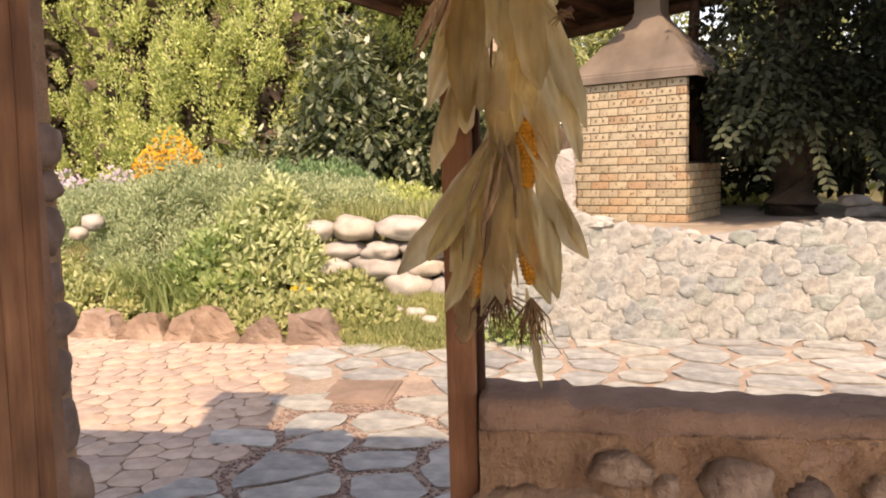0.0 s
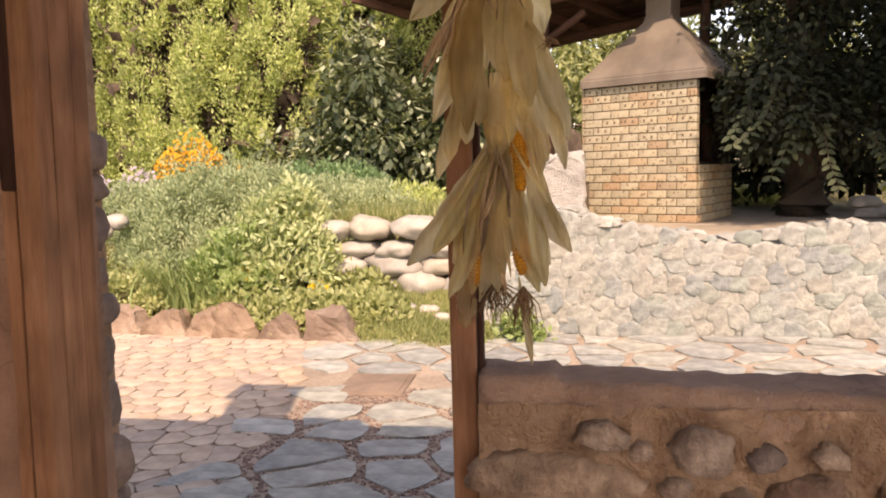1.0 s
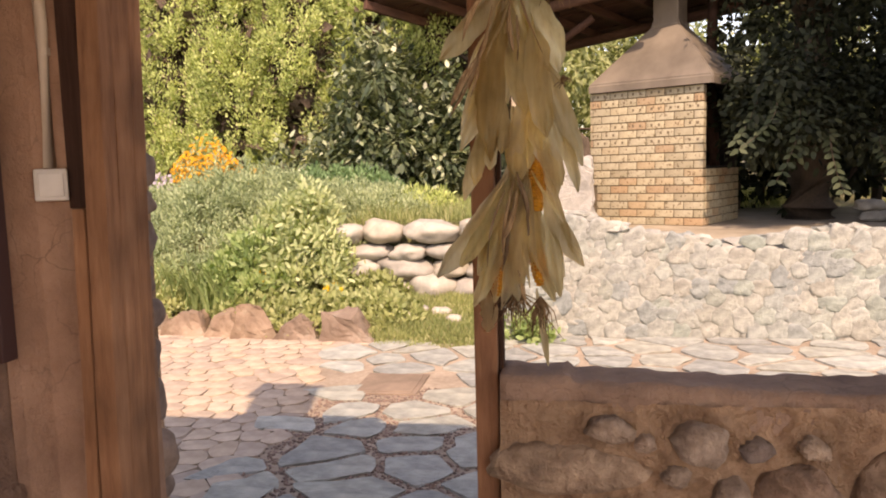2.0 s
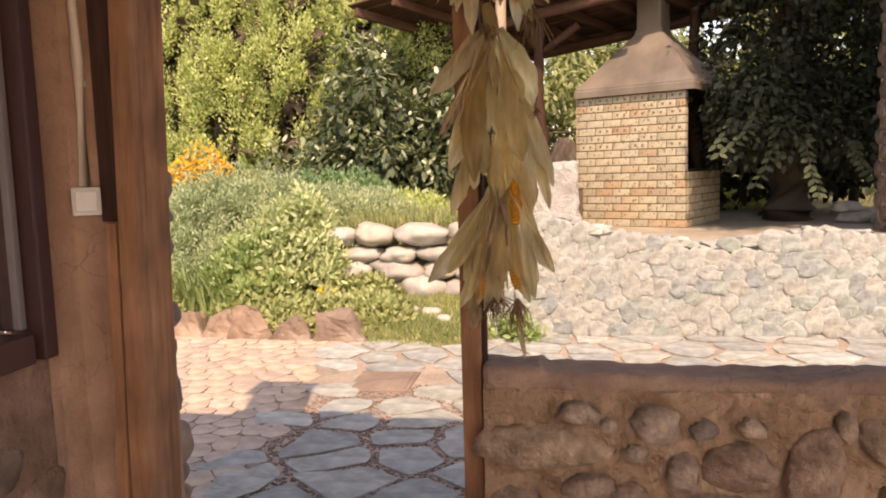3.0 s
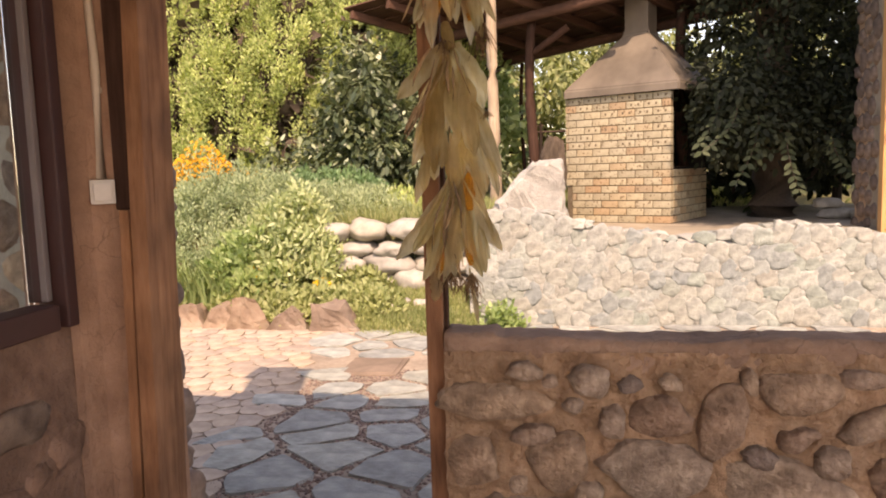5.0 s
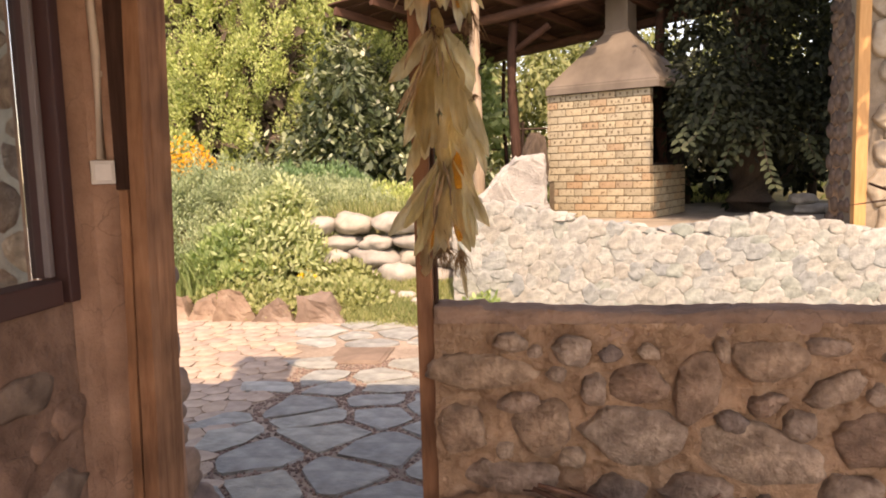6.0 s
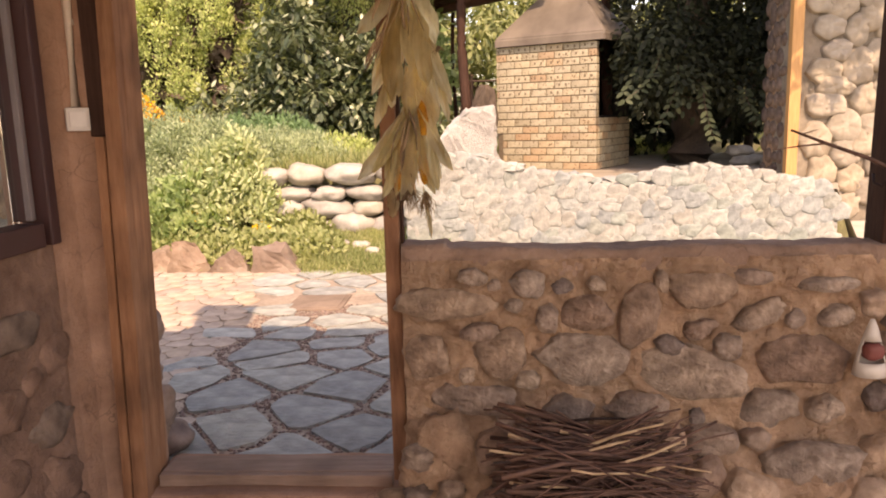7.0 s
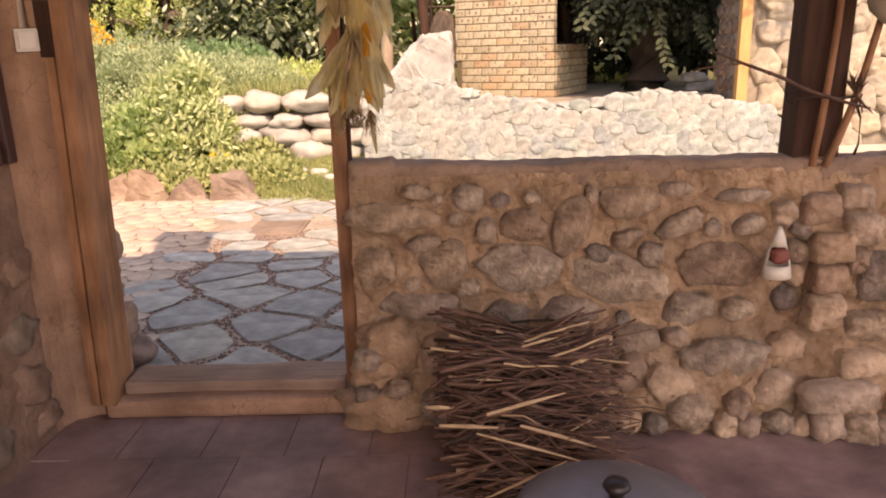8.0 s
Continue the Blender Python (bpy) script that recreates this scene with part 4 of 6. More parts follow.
# ---- brick grill ----
def brick_grill():
    ob = thing("brick_grill", "yellow brick barbecue with a brown sheet metal hood", "barbecue", (1.605, 8.85, 0.56), rz=-28)
    W, D, H, c = 1.46, 1.40, 17 * 0.0985, 0.0985
    part("front_core", box_bm((W - 0.02, 0.10, H - 0.02), (-W / 2, 0.065, H / 2)), brick_mortar, ob)
    part("base_core", box_bm((W - 0.02, D - 0.14, 7 * c - 0.02), (-W / 2 - 0.004, D / 2 + 0.055, 3.5 * c)), brick_mortar, ob)
    part("back_wall", box_bm((W - 0.02, 0.12, H), (-W / 2, D - 0.07, H / 2)), soot, ob)
    part("far_side", box_bm((0.1, D - 0.28, H - 7 * c), (-W + 0.07, D / 2 - 0.01, H / 2 + 3.5 * c)), soot, ob)
    part("hearth", box_bm((W - 0.08, D - 0.25, 0.03), (-W / 2, D / 2, 7 * c + 0.01), 0.004), soot, ob)
    full = box_bm((0.25, 0.10, 0.0865), (0, 0, 0), 0.004)
    me = bpy.data.meshes.new("brick")
    full.to_mesh(me)
    full.free()
    me.materials.append(brick_mat)
    cored = me.copy()
    cored.materials.append(brick_mortar)
    bm = bmesh.new()
    bm.from_mesh(cored)
    # core holes are flat squares; their inner shade is only a dark colour
    for cx in (-0.052, 0.052):
        hole = [bm.verts.new((cx + a * 0.015, -0.0512, b * 0.016)) for a, b in ((-1, -1), (1, -1), (1, 1), (-1, 1))]
        bm.faces.new(hole).material_index = 1
    bm.to_mesh(cored)
    bm.free()
    r = random.Random(5)
    for row in range(17):
        z = (row + 0.5) * c
        left = -W if row >= 5 else -W + 0.09
        x = 0.0
        first = 0.108 if row % 2 else 0.226
        while x > left + 0.03:
            w = min(first, x - left)
            first = 0.226
            put_mesh("brick", cored if row > 9 and row != 13 and r.random() < 0.8 else me, ob, "", pose(x - w / 2, 0.05 + r.uniform(-0.003, 0.003), z) @ Matrix.Diagonal((w / 0.25, 1, 1, 1)))
            x -= w + 0.012
    for row in range(7):
        z = (row + 0.5) * c
        first = 0.226 if row % 2 else 0.108
        y = 0.112
        while y < D - 0.03:
            w = min(first, D - y)
            first = 0.226
            put_mesh("brick", me, ob, "", pose(-0.046, y + w / 2, z, 0, 0, 90) @ Matrix.Diagonal((w / 0.25, 1, 1, 1)))
            y += w + 0.012
    # hood: a low skirt and a tapering pyramid, with its flue
    bm = bmesh.new()
    lv = ((-0.06, 0.075, 0.0), (-0.06, 0.075, 0.10), (0.50, 0.50, 0.86), (0.50, 0.50, 0.90))
    x0, x1, y0, y1 = -W - 0.0, 0.13, -0.06, D + 0.06
    def ring(x0, x1, y0, y1, z):
        return [bm.verts.new(p) for p in ((x0, y0, z), (x1, y0, z), (x1, y1, z), (x0, y1, z))]
    cx, cy, s = -W / 2 + 0.06, D / 2, 0.18
    R = [ring(x0, x1, y0, y1, H + 0.0), ring(x0, x1, y0, y1, H + 0.10), ring(cx - s, cx + s, cy - s, cy + s, H + 0.83), ring(cx - s, cx + s, cy - s, cy + s, H + 0.88)]
    for a, b in zip(R, R[1:]):
        for q in range(4):
            bm.faces.new((a[q], a[(q + 1) % 4], b[(q + 1) % 4], b[q]))
    bmesh.ops.bevel(bm, geom=bm.edges[:], offset=0.018, segments=2, affect="EDGES")
    hood = part("hood", bm, hood_mat, ob, "brown painted sheet metal hood")
    sol = hood.modifiers.new("thick", "SOLIDIFY")
    sol.thickness = 0.008
    part("flue", box_bm((0.33, 0.33, 1.9), (cx, cy, H + 0.87 + 0.95), 0.015), hood_mat, ob, "square sheet metal flue")


brick_grill()

# ---- shelter roof over the grill ----
FL, NL, BR = Vector((-0.6, 11.5, 3.07)), Vector((-2.6, 9.0, 3.44)), Vector((5.16, 9.58, 3.76))
U, Vv = BR - FL, NL - FL
shelter = thing("shelter_roof", "old lean-to shelter roof of dark boards on rafters", "roof", FL, kind="structure")
nrm = U.cross(Vv).normalized()
if nrm.z < 0:
    nrm = -nrm


def beam(name, a, b, w, h, material, parent, label=""):
    a, b = Vector(a), Vector(b)
    L = (b - a).length
    q = (b - a).to_track_quat("X", "Z")
    return part(name, box_bm((L, w, h), (0, 0, 0), min(w, h) * 0.12), material, parent, label, False, Matrix.LocRotScale((a + b) / 2, q, None))


ux = U.normalized()
vy = nrm.cross(ux)
vy = -vy if vy.dot(Vv) < 0 else vy
span, run = Vv.dot(vy), U.length + abs(Vv.dot(ux)) * 0.0
skew = Vv.dot(ux) / span
for k in range(16):
    m = (k + 0.5) / 16 * span
    reach = run * (1 - 0.78 * (k + 0.5) / 16)
    mid = ux * (reach / 2 + skew * m) + vy * m + nrm * (0.05 + 0.02 * (k % 2))
    turn = Matrix((ux, vy, nrm)).transposed().to_4x4()
    part("roof_board", box_bm((reach + rnd.uniform(0, 0.12), span / 16 + 0.03, 0.02)), roof_wood, shelter, "", False, Matrix.Translation(mid) @ turn)
for k in range(10):
    a = 0.015 + k / 10.6
    beam("rafter", U * a - Vv * 0.02 - nrm * 0.02, U * a + Vv * min(0.99, (1 - a) / 0.78) - nrm * 0.02, 0.07, 0.11, roof_wood, shelter)
for b, e in ((0.12, 0.9), (0.6, 0.5)):
    part("purlin", tube_bm([Vv * b - U * 0.02 - nrm * 0.15, U * 0.5 * e + Vv * b - nrm * 0.15, U * e + Vv * b - nrm * 0.15], 0.07, 9, 0.1), roof_wood, shelter, "", True)


def shelter_post(x, y, z0, z1, r, material, label, lean=0.03):
    ob = thing("shelter_post", label, "post", (x, y, z0), group="shelter posts")
    pts = [(lean * math.sin(k * 0.45), 0.02 * math.cos(k * 0.65), (z1 - z0) * k / 15) for k in range(16)]
    part("trunk", tube_bm(pts, [r * (1.08 - 0.015 * k + 0.04 * noise.noise(Vector((k * 0.6, x * 9, 2)))) for k in range(16)], 12, 0.05), material, ob, "", True)
    return ob


dp = shelter_post(-0.14, 9.6, 0.56, 3.3, 0.075, dark_wood, "crooked dark log post carrying the shelter roof")
part("strut", tube_bm([(0, 0, 2.3), (0.5, -0.15, 2.62)], 0.05, 8, 0.1), dark_wood, dp, "", True)
shelter_post(-0.55, 8.2, 0.75, 3.45, 0.07, weathered, "pale peeled log post in the sun", 0.008)
shelter_post(-0.36, 11.4, 0.6, 3.0, 0.035, dark_wood, "thin dark post by the fence", 0.02)
shelter_post(1.9, 9.98, 0.56, 3.4, 0.08, dark_wood, "dark log post behind the barbecue", 0.02)

# ---- stone house beyond the terrace ----
house = thing("stone_house", "cobblestone house corner with a fresh pine corner post", "house", (3.52, 7.5, 0))
part("wall", box_bm((5.2, 0.4, 4.6), (2.62, 0.22, 2.2)), house_mortar, house)
part("side_wall", box_bm((0.4, 0.30, 4.6), (0.22, 0.57, 2.2)), clay, house)
part("corner_post", box_bm((0.12, 0.10, 4.6), (0.05, -0.02, 2.2), 0.006), pine_fresh, house, "fresh orange pine corner post")
for k, (m, poly) in enumerate(cells(0.16, 3.4, 0.0, 3.4, 8, 17, 61, 0.36)):
    w, h = np.ptp(np.array(poly), axis=0)
    me = face_stone(w * 1.02, h * 1.0, 0.075, 400.0 + k)
    me.materials.append(house_stone)
    put_mesh("stone", me, house, "", pose(m[0], 0.02, m[1], 0, rnd.uniform(-4, 4), 0))
# side stones: the shade of this face is in their darker brown
for k, (m, poly) in enumerate(cells(0.0, 0.6, 0.0, 3.6, 3, 22, 62, 0.4)):
    ext = np.ptp(np.array(poly), axis=0)
    part("side_stone", rock_bm((0.13, ext[0] * 0.9, ext[1] * 0.88), 700 + k, 2, 0.3), shade_brown_rubble, house, "", True, pose(0.05, 0.1 + m[0], m[1], rnd.uniform(-10, 10)))


# ---- garden ----
# dry-laid river stones
for row, (z, n, x0, x1, h) in enumerate(((0.24, 4, -2.0, -0.62, 0.24), (0.42, 4, -2.05, -0.52, 0.18), (0.575, 4, -2.0, -0.5, 0.16), (0.755, 4, -2.2, -0.45, 0.20))):
    share = [rnd.uniform(0.7, 1.3) for i in range(n)]
    left = x0
    for i in range(n):
        w = (x1 - x0) * share[i] / sum(share)
        ww, hh = w * rnd.uniform(0.98, 1.12), h * rnd.uniform(0.92, 1.2)
        ob = thing("river_stone", "smooth pale rounded river stone in a dry-laid wall", "stone", (left + 0.5 * w, 6.16 + 0.02 * row + rnd.uniform(-0.05, 0.04), z - h / 2), group="dry stone wall")
        part("body", rock_bm((ww, 0.36, hh), 900 + row * 9 + i, 3, 0.26, 0.88), river_stone, ob, "", True, pose(0, 0, hh / 2, 0, rnd.uniform(-9, 9), rnd.uniform(-8, 8)))
        left += w
for x, y, s in ((-4.15, 6.3, 0.2), (-4.2, 6.15, 0.16)):
    ob = thing("river_stone", "pale round stone half hidden in the flower bed", "stone", (x, y, ground_z(x, y)), group="dry stone wall")
    part("body", rock_bm((s, s, s * 0.8), 950 + x, 3, 0.15, 0.86), river_stone, ob, "", True, pose(0, 0, 0.4))
for i in range(5):
    x, y = -1.25 + 0.10 * i + rnd.uniform(-0.04, 0.04), 5.5 + rnd.uniform(-0.12, 0.12)
    ob = thing("river_stone", "small pale stone lying in the grass", "stone", (x, y, ground_z(x, y)), group="stones in the grass")
    part("body", rock_bm((0.13, 0.10, 0.08), 960 + i, 2, 0.2), river_stone, ob, "", True, pose(0, 0, 0.03))

# red sandstone edging
def edge_rock(x, y, w, h, seed, lean):
    ob = thing("edging_rock", "jagged red sandstone rock edging the flower bed", "rock", (x, y, -0.03), group="sandstone edging")
    bm = bmesh.new()
    bmesh.ops.create_cube(bm, size=1.0)
    for v in bm.verts:
        top = v.co.z > 0
        v.co.x *= w * ((0.14 + 0.42 * abs(math.sin(seed * 1.9))) if top else 1.0)
        v.co.y *= 0.24 * (0.6 if top else 1.0)
        v.co.z = (h if top else 0.0)
        if top:
            v.co.x += lean * w * 0.22
            v.co.z += 0.28 * h * noise.noise(Vector((v.co.x * 9, seed, v.co.y * 7)))
    bmesh.ops.subdivide_edges(bm, edges=bm.edges[:], cuts=5, use_grid_fill=True)
    for v in bm.verts:
        q = noise.noise_vector(v.co * 7 + Vector((seed, 0, 0)))
        v.co += Vector((q.x, q.y, q.z * 0.9)) * 0.05 + noise.noise_vector(v.co * 19) * 0.012
    part("body", bm, red_rock, ob)


for i, (x, w, h, lean) in enumerate(((-3.95, 0.42, 0.22, 0.3), (-3.55, 0.44, 0.25, -0.3), (-3.15, 0.40, 0.26, 0.5), (-2.78, 0.34, 0.24, 0), (-2.48, 0.36, 0.32, -0.7), (-2.12, 0.40, 0.25, 0.2),
                                     (-1.68, 0.46, 0.27, -0.6), (-4.4, 0.44, 0.25, 0.2))):
    edge_rock(x, 5.16 + 0.115 * max(0, -1.7 - x) + 0.04, w * 1.05, h * 0.85, i * 2.3, lean)

# conifer hedge
def thuja(x, y, h, r, seed):
    ob = thing("thuja_tree", "tall dense yellow-green thuja in the hedge", "tree", (x, y, ground_z(x, y) - 0.02), group="thuja hedge")
    n = int(250 * h / 5)
    zz = rng.random(n) ** 0.9 * h
    a = rng.uniform(math.pi * 0.85, math.pi * 2.15, n)
    rr = r * (0.85 + 0.30 * rng.random(n)) * np.clip(1.25 - zz / (h * 1.35), 0.15, 1)
    C = np.stack([rr * np.cos(a), rr * np.sin(a), zz + 0.1], 1)
    P, D, N, L, W = clump_leaves(C, 0.09 + 0.12 * rng.random(n), 230, 0.050, 0.5, 1.0, 0.8, 0.2, 0, 2.0)
    V, F = leaf_arrays(P, D, N, L, W, 0.2)
    put_mesh("crown", array_mesh("crown", V, F, thuja_leaf), ob)
    m = 2600
    C = np.stack([rng.normal(0, r * 0.4, m), rng.normal(0, r * 0.35, m), rng.random(m) * h], 1)
    V, F = leaf_arrays(C, unit(m), unit(m), 0.2 + 0.1 * rng.random(m), 0.16 + 0 * rng.random(m), 0.2)
    put_mesh("inner_growth", array_mesh("inner_growth", V, F, bark), ob, "shaded brown inner twigs")
    part("trunk", tube_bm([(0, 0, 0), (0.02, 0, h * 0.5), (0, 0, h * 0.9)], [0.1, 0.07, 0.02], 8, 0.1), bark, ob)


for i in range(9):
    thuja(-9.4 + i * 0.95 + rnd.uniform(-0.12, 0.12), 10.4 + rnd.uniform(-0.25, 0.25) + (0.5 if i in (3,) else 0), rnd.uniform(4.8, 5.8), rnd.uniform(0.68, 0.82), i)


def leafy(name, label, at, h, r, count, per, size, material, width=0.6, base=0.3, group="", big=True, droop=0.0, lobes=0.35, category="tree", up=0.1, level=0.0):
    """A tree or shrub: trunk, limbs and a crown of leaf clumps."""
    ob = thing(name, label, category, at, group)
    pts = [(0.02 * math.sin(k), 0.02 * math.cos(k * 2), h * 0.75 * k / 5) for k in range(6)]
    part("trunk", tube_bm(pts, [0.05 * h / 3 * (1.1 - 0.17 * k) for k in range(6)], 8, 0.1), bark, ob, "", True)
    d = unit(count)
    d[:, 2] = np.abs(d[:, 2]) * 1.0 - 0.35
    rad = r * (0.55 + 0.45 * rng.random(count)[:, None]) * (1 + lobes * np.sin(d[:, :1] * 5 + d[:, 2:] * 4))
    C = d * rad * np.array([1, 0.9, 1]) 
    C[:, 2] = base * h + (C[:, 2] + 0.35 * r) * (h * (1 - base)) / (1.35 * r)
    for k in range(0, min(count, 28), 4):
        c = C[k]
        part("limb", tube_bm([(0, 0, h * 0.25 + 0.3 * c[2] * 0.5), tuple(c * [0.6, 0.6, 0.75]), tuple(c)], [0.03 * h / 3, 0.02 * h / 3, 0.008], 6), bark, ob)
    P, D, N, L, W = clump_leaves(C, r * (0.16 + 0.14 * rng.random(count)), per, size, width, up, 0.9, 0.3, droop)
    N = N + np.array([0, -0.3, level])
    V, F = leaf_arrays(P, D, N, L, W, 0.22, big)
    put_mesh("crown", array_mesh("crown", V, F, material), ob)
    return ob


leafy("leafy_shrub", "dark green large-leaved shrub, sun glints put into its palest leaves", (-2.3, 9.2, 0.9), 2.55, 1.2, 210, 42, 0.115, dark_leaf, 0.55, 0.08, category="shrub", droop=0.3, level=1.6)
leafy("leafy_shrub", "dark green large-leaved shrub, sun glints put into its palest leaves", (-1.3, 9.5, 0.9), 2.2, 0.95, 140, 42, 0.11, dark_leaf, 0.55, 0.08, category="shrub", droop=0.3, level=1.6)
leafy("leafy_tree", "light green broad-leaved tree behind the shrub", (-2.9, 11.2, 0.9), 4.6, 1.3, 120, 45, 0.13, light_leaf, 0.6, 0.15, droop=0.2)
leafy("leafy_tree", "light green broad-leaved tree behind the shrub", (-1.2, 11.6, 0.9), 4.2, 1.15, 90, 45, 0.13, light_leaf, 0.6, 0.15, droop=0.2)

# far pale green trees
for i, (x, y, h, r) in enumerate(((-0.4, 17, 6.5, 2.2), (2.2, 18, 7, 2.6), (5.5, 17, 7, 2.6), (0.9, 20, 6, 2.2), (-5, 16, 8, 2.6), (-11, 15, 8, 3), (8.5, 15, 7, 2.8), (3.9, 14.5, 5.5, 1.6), (-2.5, 18, 7, 2.4), (-8, 17, 8, 2.6))):
    leafy("far_tree", "sunlit yellow-green tree with hanging branches far behind", (x, y, ground_z(x, y)), h, r, 90, 70, 0.2, far_leaf, 0.4, 0.08, "far trees", False, 0.9)

# tree beside the grill, its shade put into the leaf colour
tree = thing("shade_tree", "old tree with hanging leafy sprays, coloured dark for the shelter's shade", "tree", (3.1, 9.9, 0.56))
part("trunk", tube_bm([(0, 0, -0.05), (0.0, 0, 0.15), (0.02, 0, 0.5), (-0.02, 0.05, 1.4), (0.05, 0.1, 2.6), (0.2, 0.1, 4.2)], [0.42, 0.33, 0.27, 0.25, 0.22, 0.15], 14, 0.15), bark, tree, "", True)
n = 120
C = np.stack([rng.uniform(-1.1, 1.1, n), rng.uniform(-1.5, 0.0, n), rng.uniform(0.85, 3.3, n)], 1)
C[:, 2] += 0.35 * np.clip(-C[:, 0] - 0.4, 0, 1)
bough = np.stack([rng.uniform(-1.15, -0.5, 26), rng.uniform(-1.75, -1.0, 26), rng.uniform(0.95, 1.95, 26)], 1)
C, n = np.concatenate([C, bough]), n + 26
P, D, N, L, W = clump_leaves(C, 0.24 + 0.2 * rng.random(n), 95, 0.09, 0.62, 0.0, 0.8, 0.25, 0.35)
V, F = leaf_arrays(P, D, N, L, W, 0.2, True)
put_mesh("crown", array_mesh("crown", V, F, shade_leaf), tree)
# unseen high crown and limbs, added only to block sun from the growth below
top_n = 170
TC = np.stack([rng.uniform(-0.45, 1.8, top_n), rng.uniform(-4.4, -1.2, top_n), rng.uniform(3.5, 5.0, top_n)], 1)
V, F = leaf_arrays(*clump_leaves(TC, 0.3 + 0.25 * rng.random(top_n), 70, 0.15, 0.62, 0.0, 0.8, 0.2, 0.3), 0.2, True)
put_mesh("added_shading_crown", array_mesh("added_shading_crown", V, F, shade_leaf), tree)
for k in range(6):
    c = TC[k * 9]
    part("limb", tube_bm([(0.1, 0.1, 3.2 + 0.1 * k), (c[0] * 0.5, c[1] * 0.5, c[2]), tuple(c)], [0.09, 0.06, 0.02], 7), bark, tree)
for k in range(7):
    c = C[k * 5]
    part("limb", tube_bm([(0, 0.05, 1.6 + 0.1 * k), (c[0] * 0.5, c[1] * 0.5, c[2] + 0.35), tuple(c)], [0.06, 0.035, 0.01], 7), bark, tree)
# hanging sprays: a stem with leaves in pairs
for k, (x, y, z, dx, L0) in enumerate(((-0.60, -1.35, 1.25, -0.25, 0.75), (-0.28, -1.3, 1.0, 0.12, 0.62), (0.25, -1.2, 0.95, 0.25, 0.45), (-1.0, -1.25, 1.55, -0.25, 0.6), (-0.85, -1.4, 1.35, -0.4, 0.5), (0.55, -1.1, 1.0, 0.2, 0.5))):
    pts = [(x + dx * s * s, y - 0.30 - 0.08 * s, z + 0.04 - L0 * s) for s in np.linspace(0, 1, 9)]
    spray = part("spray", tube_bm(pts, [0.008 - 0.0007 * i for i in range(9)], 5), bark, tree)
    Pp, Dd = [], []
    for i, p in enumerate(pts):
        for sgn in (-1, 1):
            Pp.append(p)
            Dd.append((sgn * 0.9, -0.35, -0.55))
    Pp, Dd = np.array(Pp), np.array(Dd) + rng.normal(0, 0.15, (18, 3))
    V, F = leaf_arrays(Pp, Dd, np.tile((0, -0.8, 0.6), (18, 1)) + rng.normal(0, 0.2, (18, 3)), 0.10 + 0.03 * rng.random(18), 0.065 + 0.01 * rng.random(18), 0.15, True)
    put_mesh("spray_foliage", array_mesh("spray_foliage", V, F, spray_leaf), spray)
for i, (x, y, s) in enumerate(((3.75, 9.3, 0.5), (4.0, 9.1, 0.36), (3.62, 9.35, 0.34))):
    ob = thing("flat_stone", "flat grey stone stacked by the old tree", "stone", (x, y, 0.56 + (0.13 if i == 2 else 0)), group="stones by the tree")
    part("body", rock_bm((s, 0.35, 0.15), 980 + i, 3, 0.25), river_stone, ob, "", True, pose(0, 0, 0.06))
# thick shrubbery behind the tree, its leaf colour darkened for shade
for x, y, h in ((3.4, 11.6, 3.9), (4.8, 11.2, 4.2), (2.7, 12.2, 2.9), (4.2, 10.7, 4.0)):
    leafy("leafy_shrub", "shrubbery behind the old tree, its leaves coloured dark for shade", (x, y, 0.56), h, 1.2, 60, 45, 0.14, shade_leaf, 0.65, 0.05, category="shrub", droop=0.2)

# ---- flower bed ----
def cover(n, x0, x1, y0, y1, hump):
    """Points over a low mound between x0..x1, y0..y1."""
    x, y = rng.uniform(x0, x1, n), rng.uniform(y0, y1, n)
    z = np.array([ground_z(a, b) + hump(a, b) for a, b in zip(x, y)])
    return np.stack([x, y, z], 1)


def mound(cx, cy, rx, ry, h):
    return lambda a, b: h * max(0.0, 1 - ((a - cx) / rx) ** 2 - ((b - cy) / ry) ** 2) ** 0.5


def bed_plant(name, label, category, cx, cy, rx, ry, h, n, per, size, width, material, up=0.6, big=False, group="", clump=0.10):
    z0 = ground_z(cx, cy)
    ob = thing(name, label, category, (cx, cy, z0), group)
    a, q = rng.uniform(0, 2 * math.pi, n), np.sqrt(rng.random(n))
    x, y = rx * q * np.cos(a), ry * q * np.sin(a)
    top = h * np.sqrt(np.clip(1 - q ** 2, 0.02, 1)) * (0.8 + 0.3 * rng.random(n))
    gz = np.array([ground_z(cx + i, cy + j) - z0 for i, j in zip(x, y)])
    z = gz + top * (0.25 + 0.75 * rng.random(n) ** 0.45)
    C = np.stack([x, y, z], 1)
    V, F = leaf_arrays(*clump_leaves(C, clump * (0.7 + 0.6 * rng.random(n)), per, size, width, up, 0.7, 0.2), 0.2, big)
    put_mesh("foliage", array_mesh("foliage", V, F, material), ob)
    for k in range(0, min(n, 60), 6):
        part("stem", tube_bm([(x[k] * 0.8, y[k] * 0.8, gz[k] - 0.02), (x[k], y[k], z[k])], [0.008, 0.004], 5), bark, ob)
    return ob


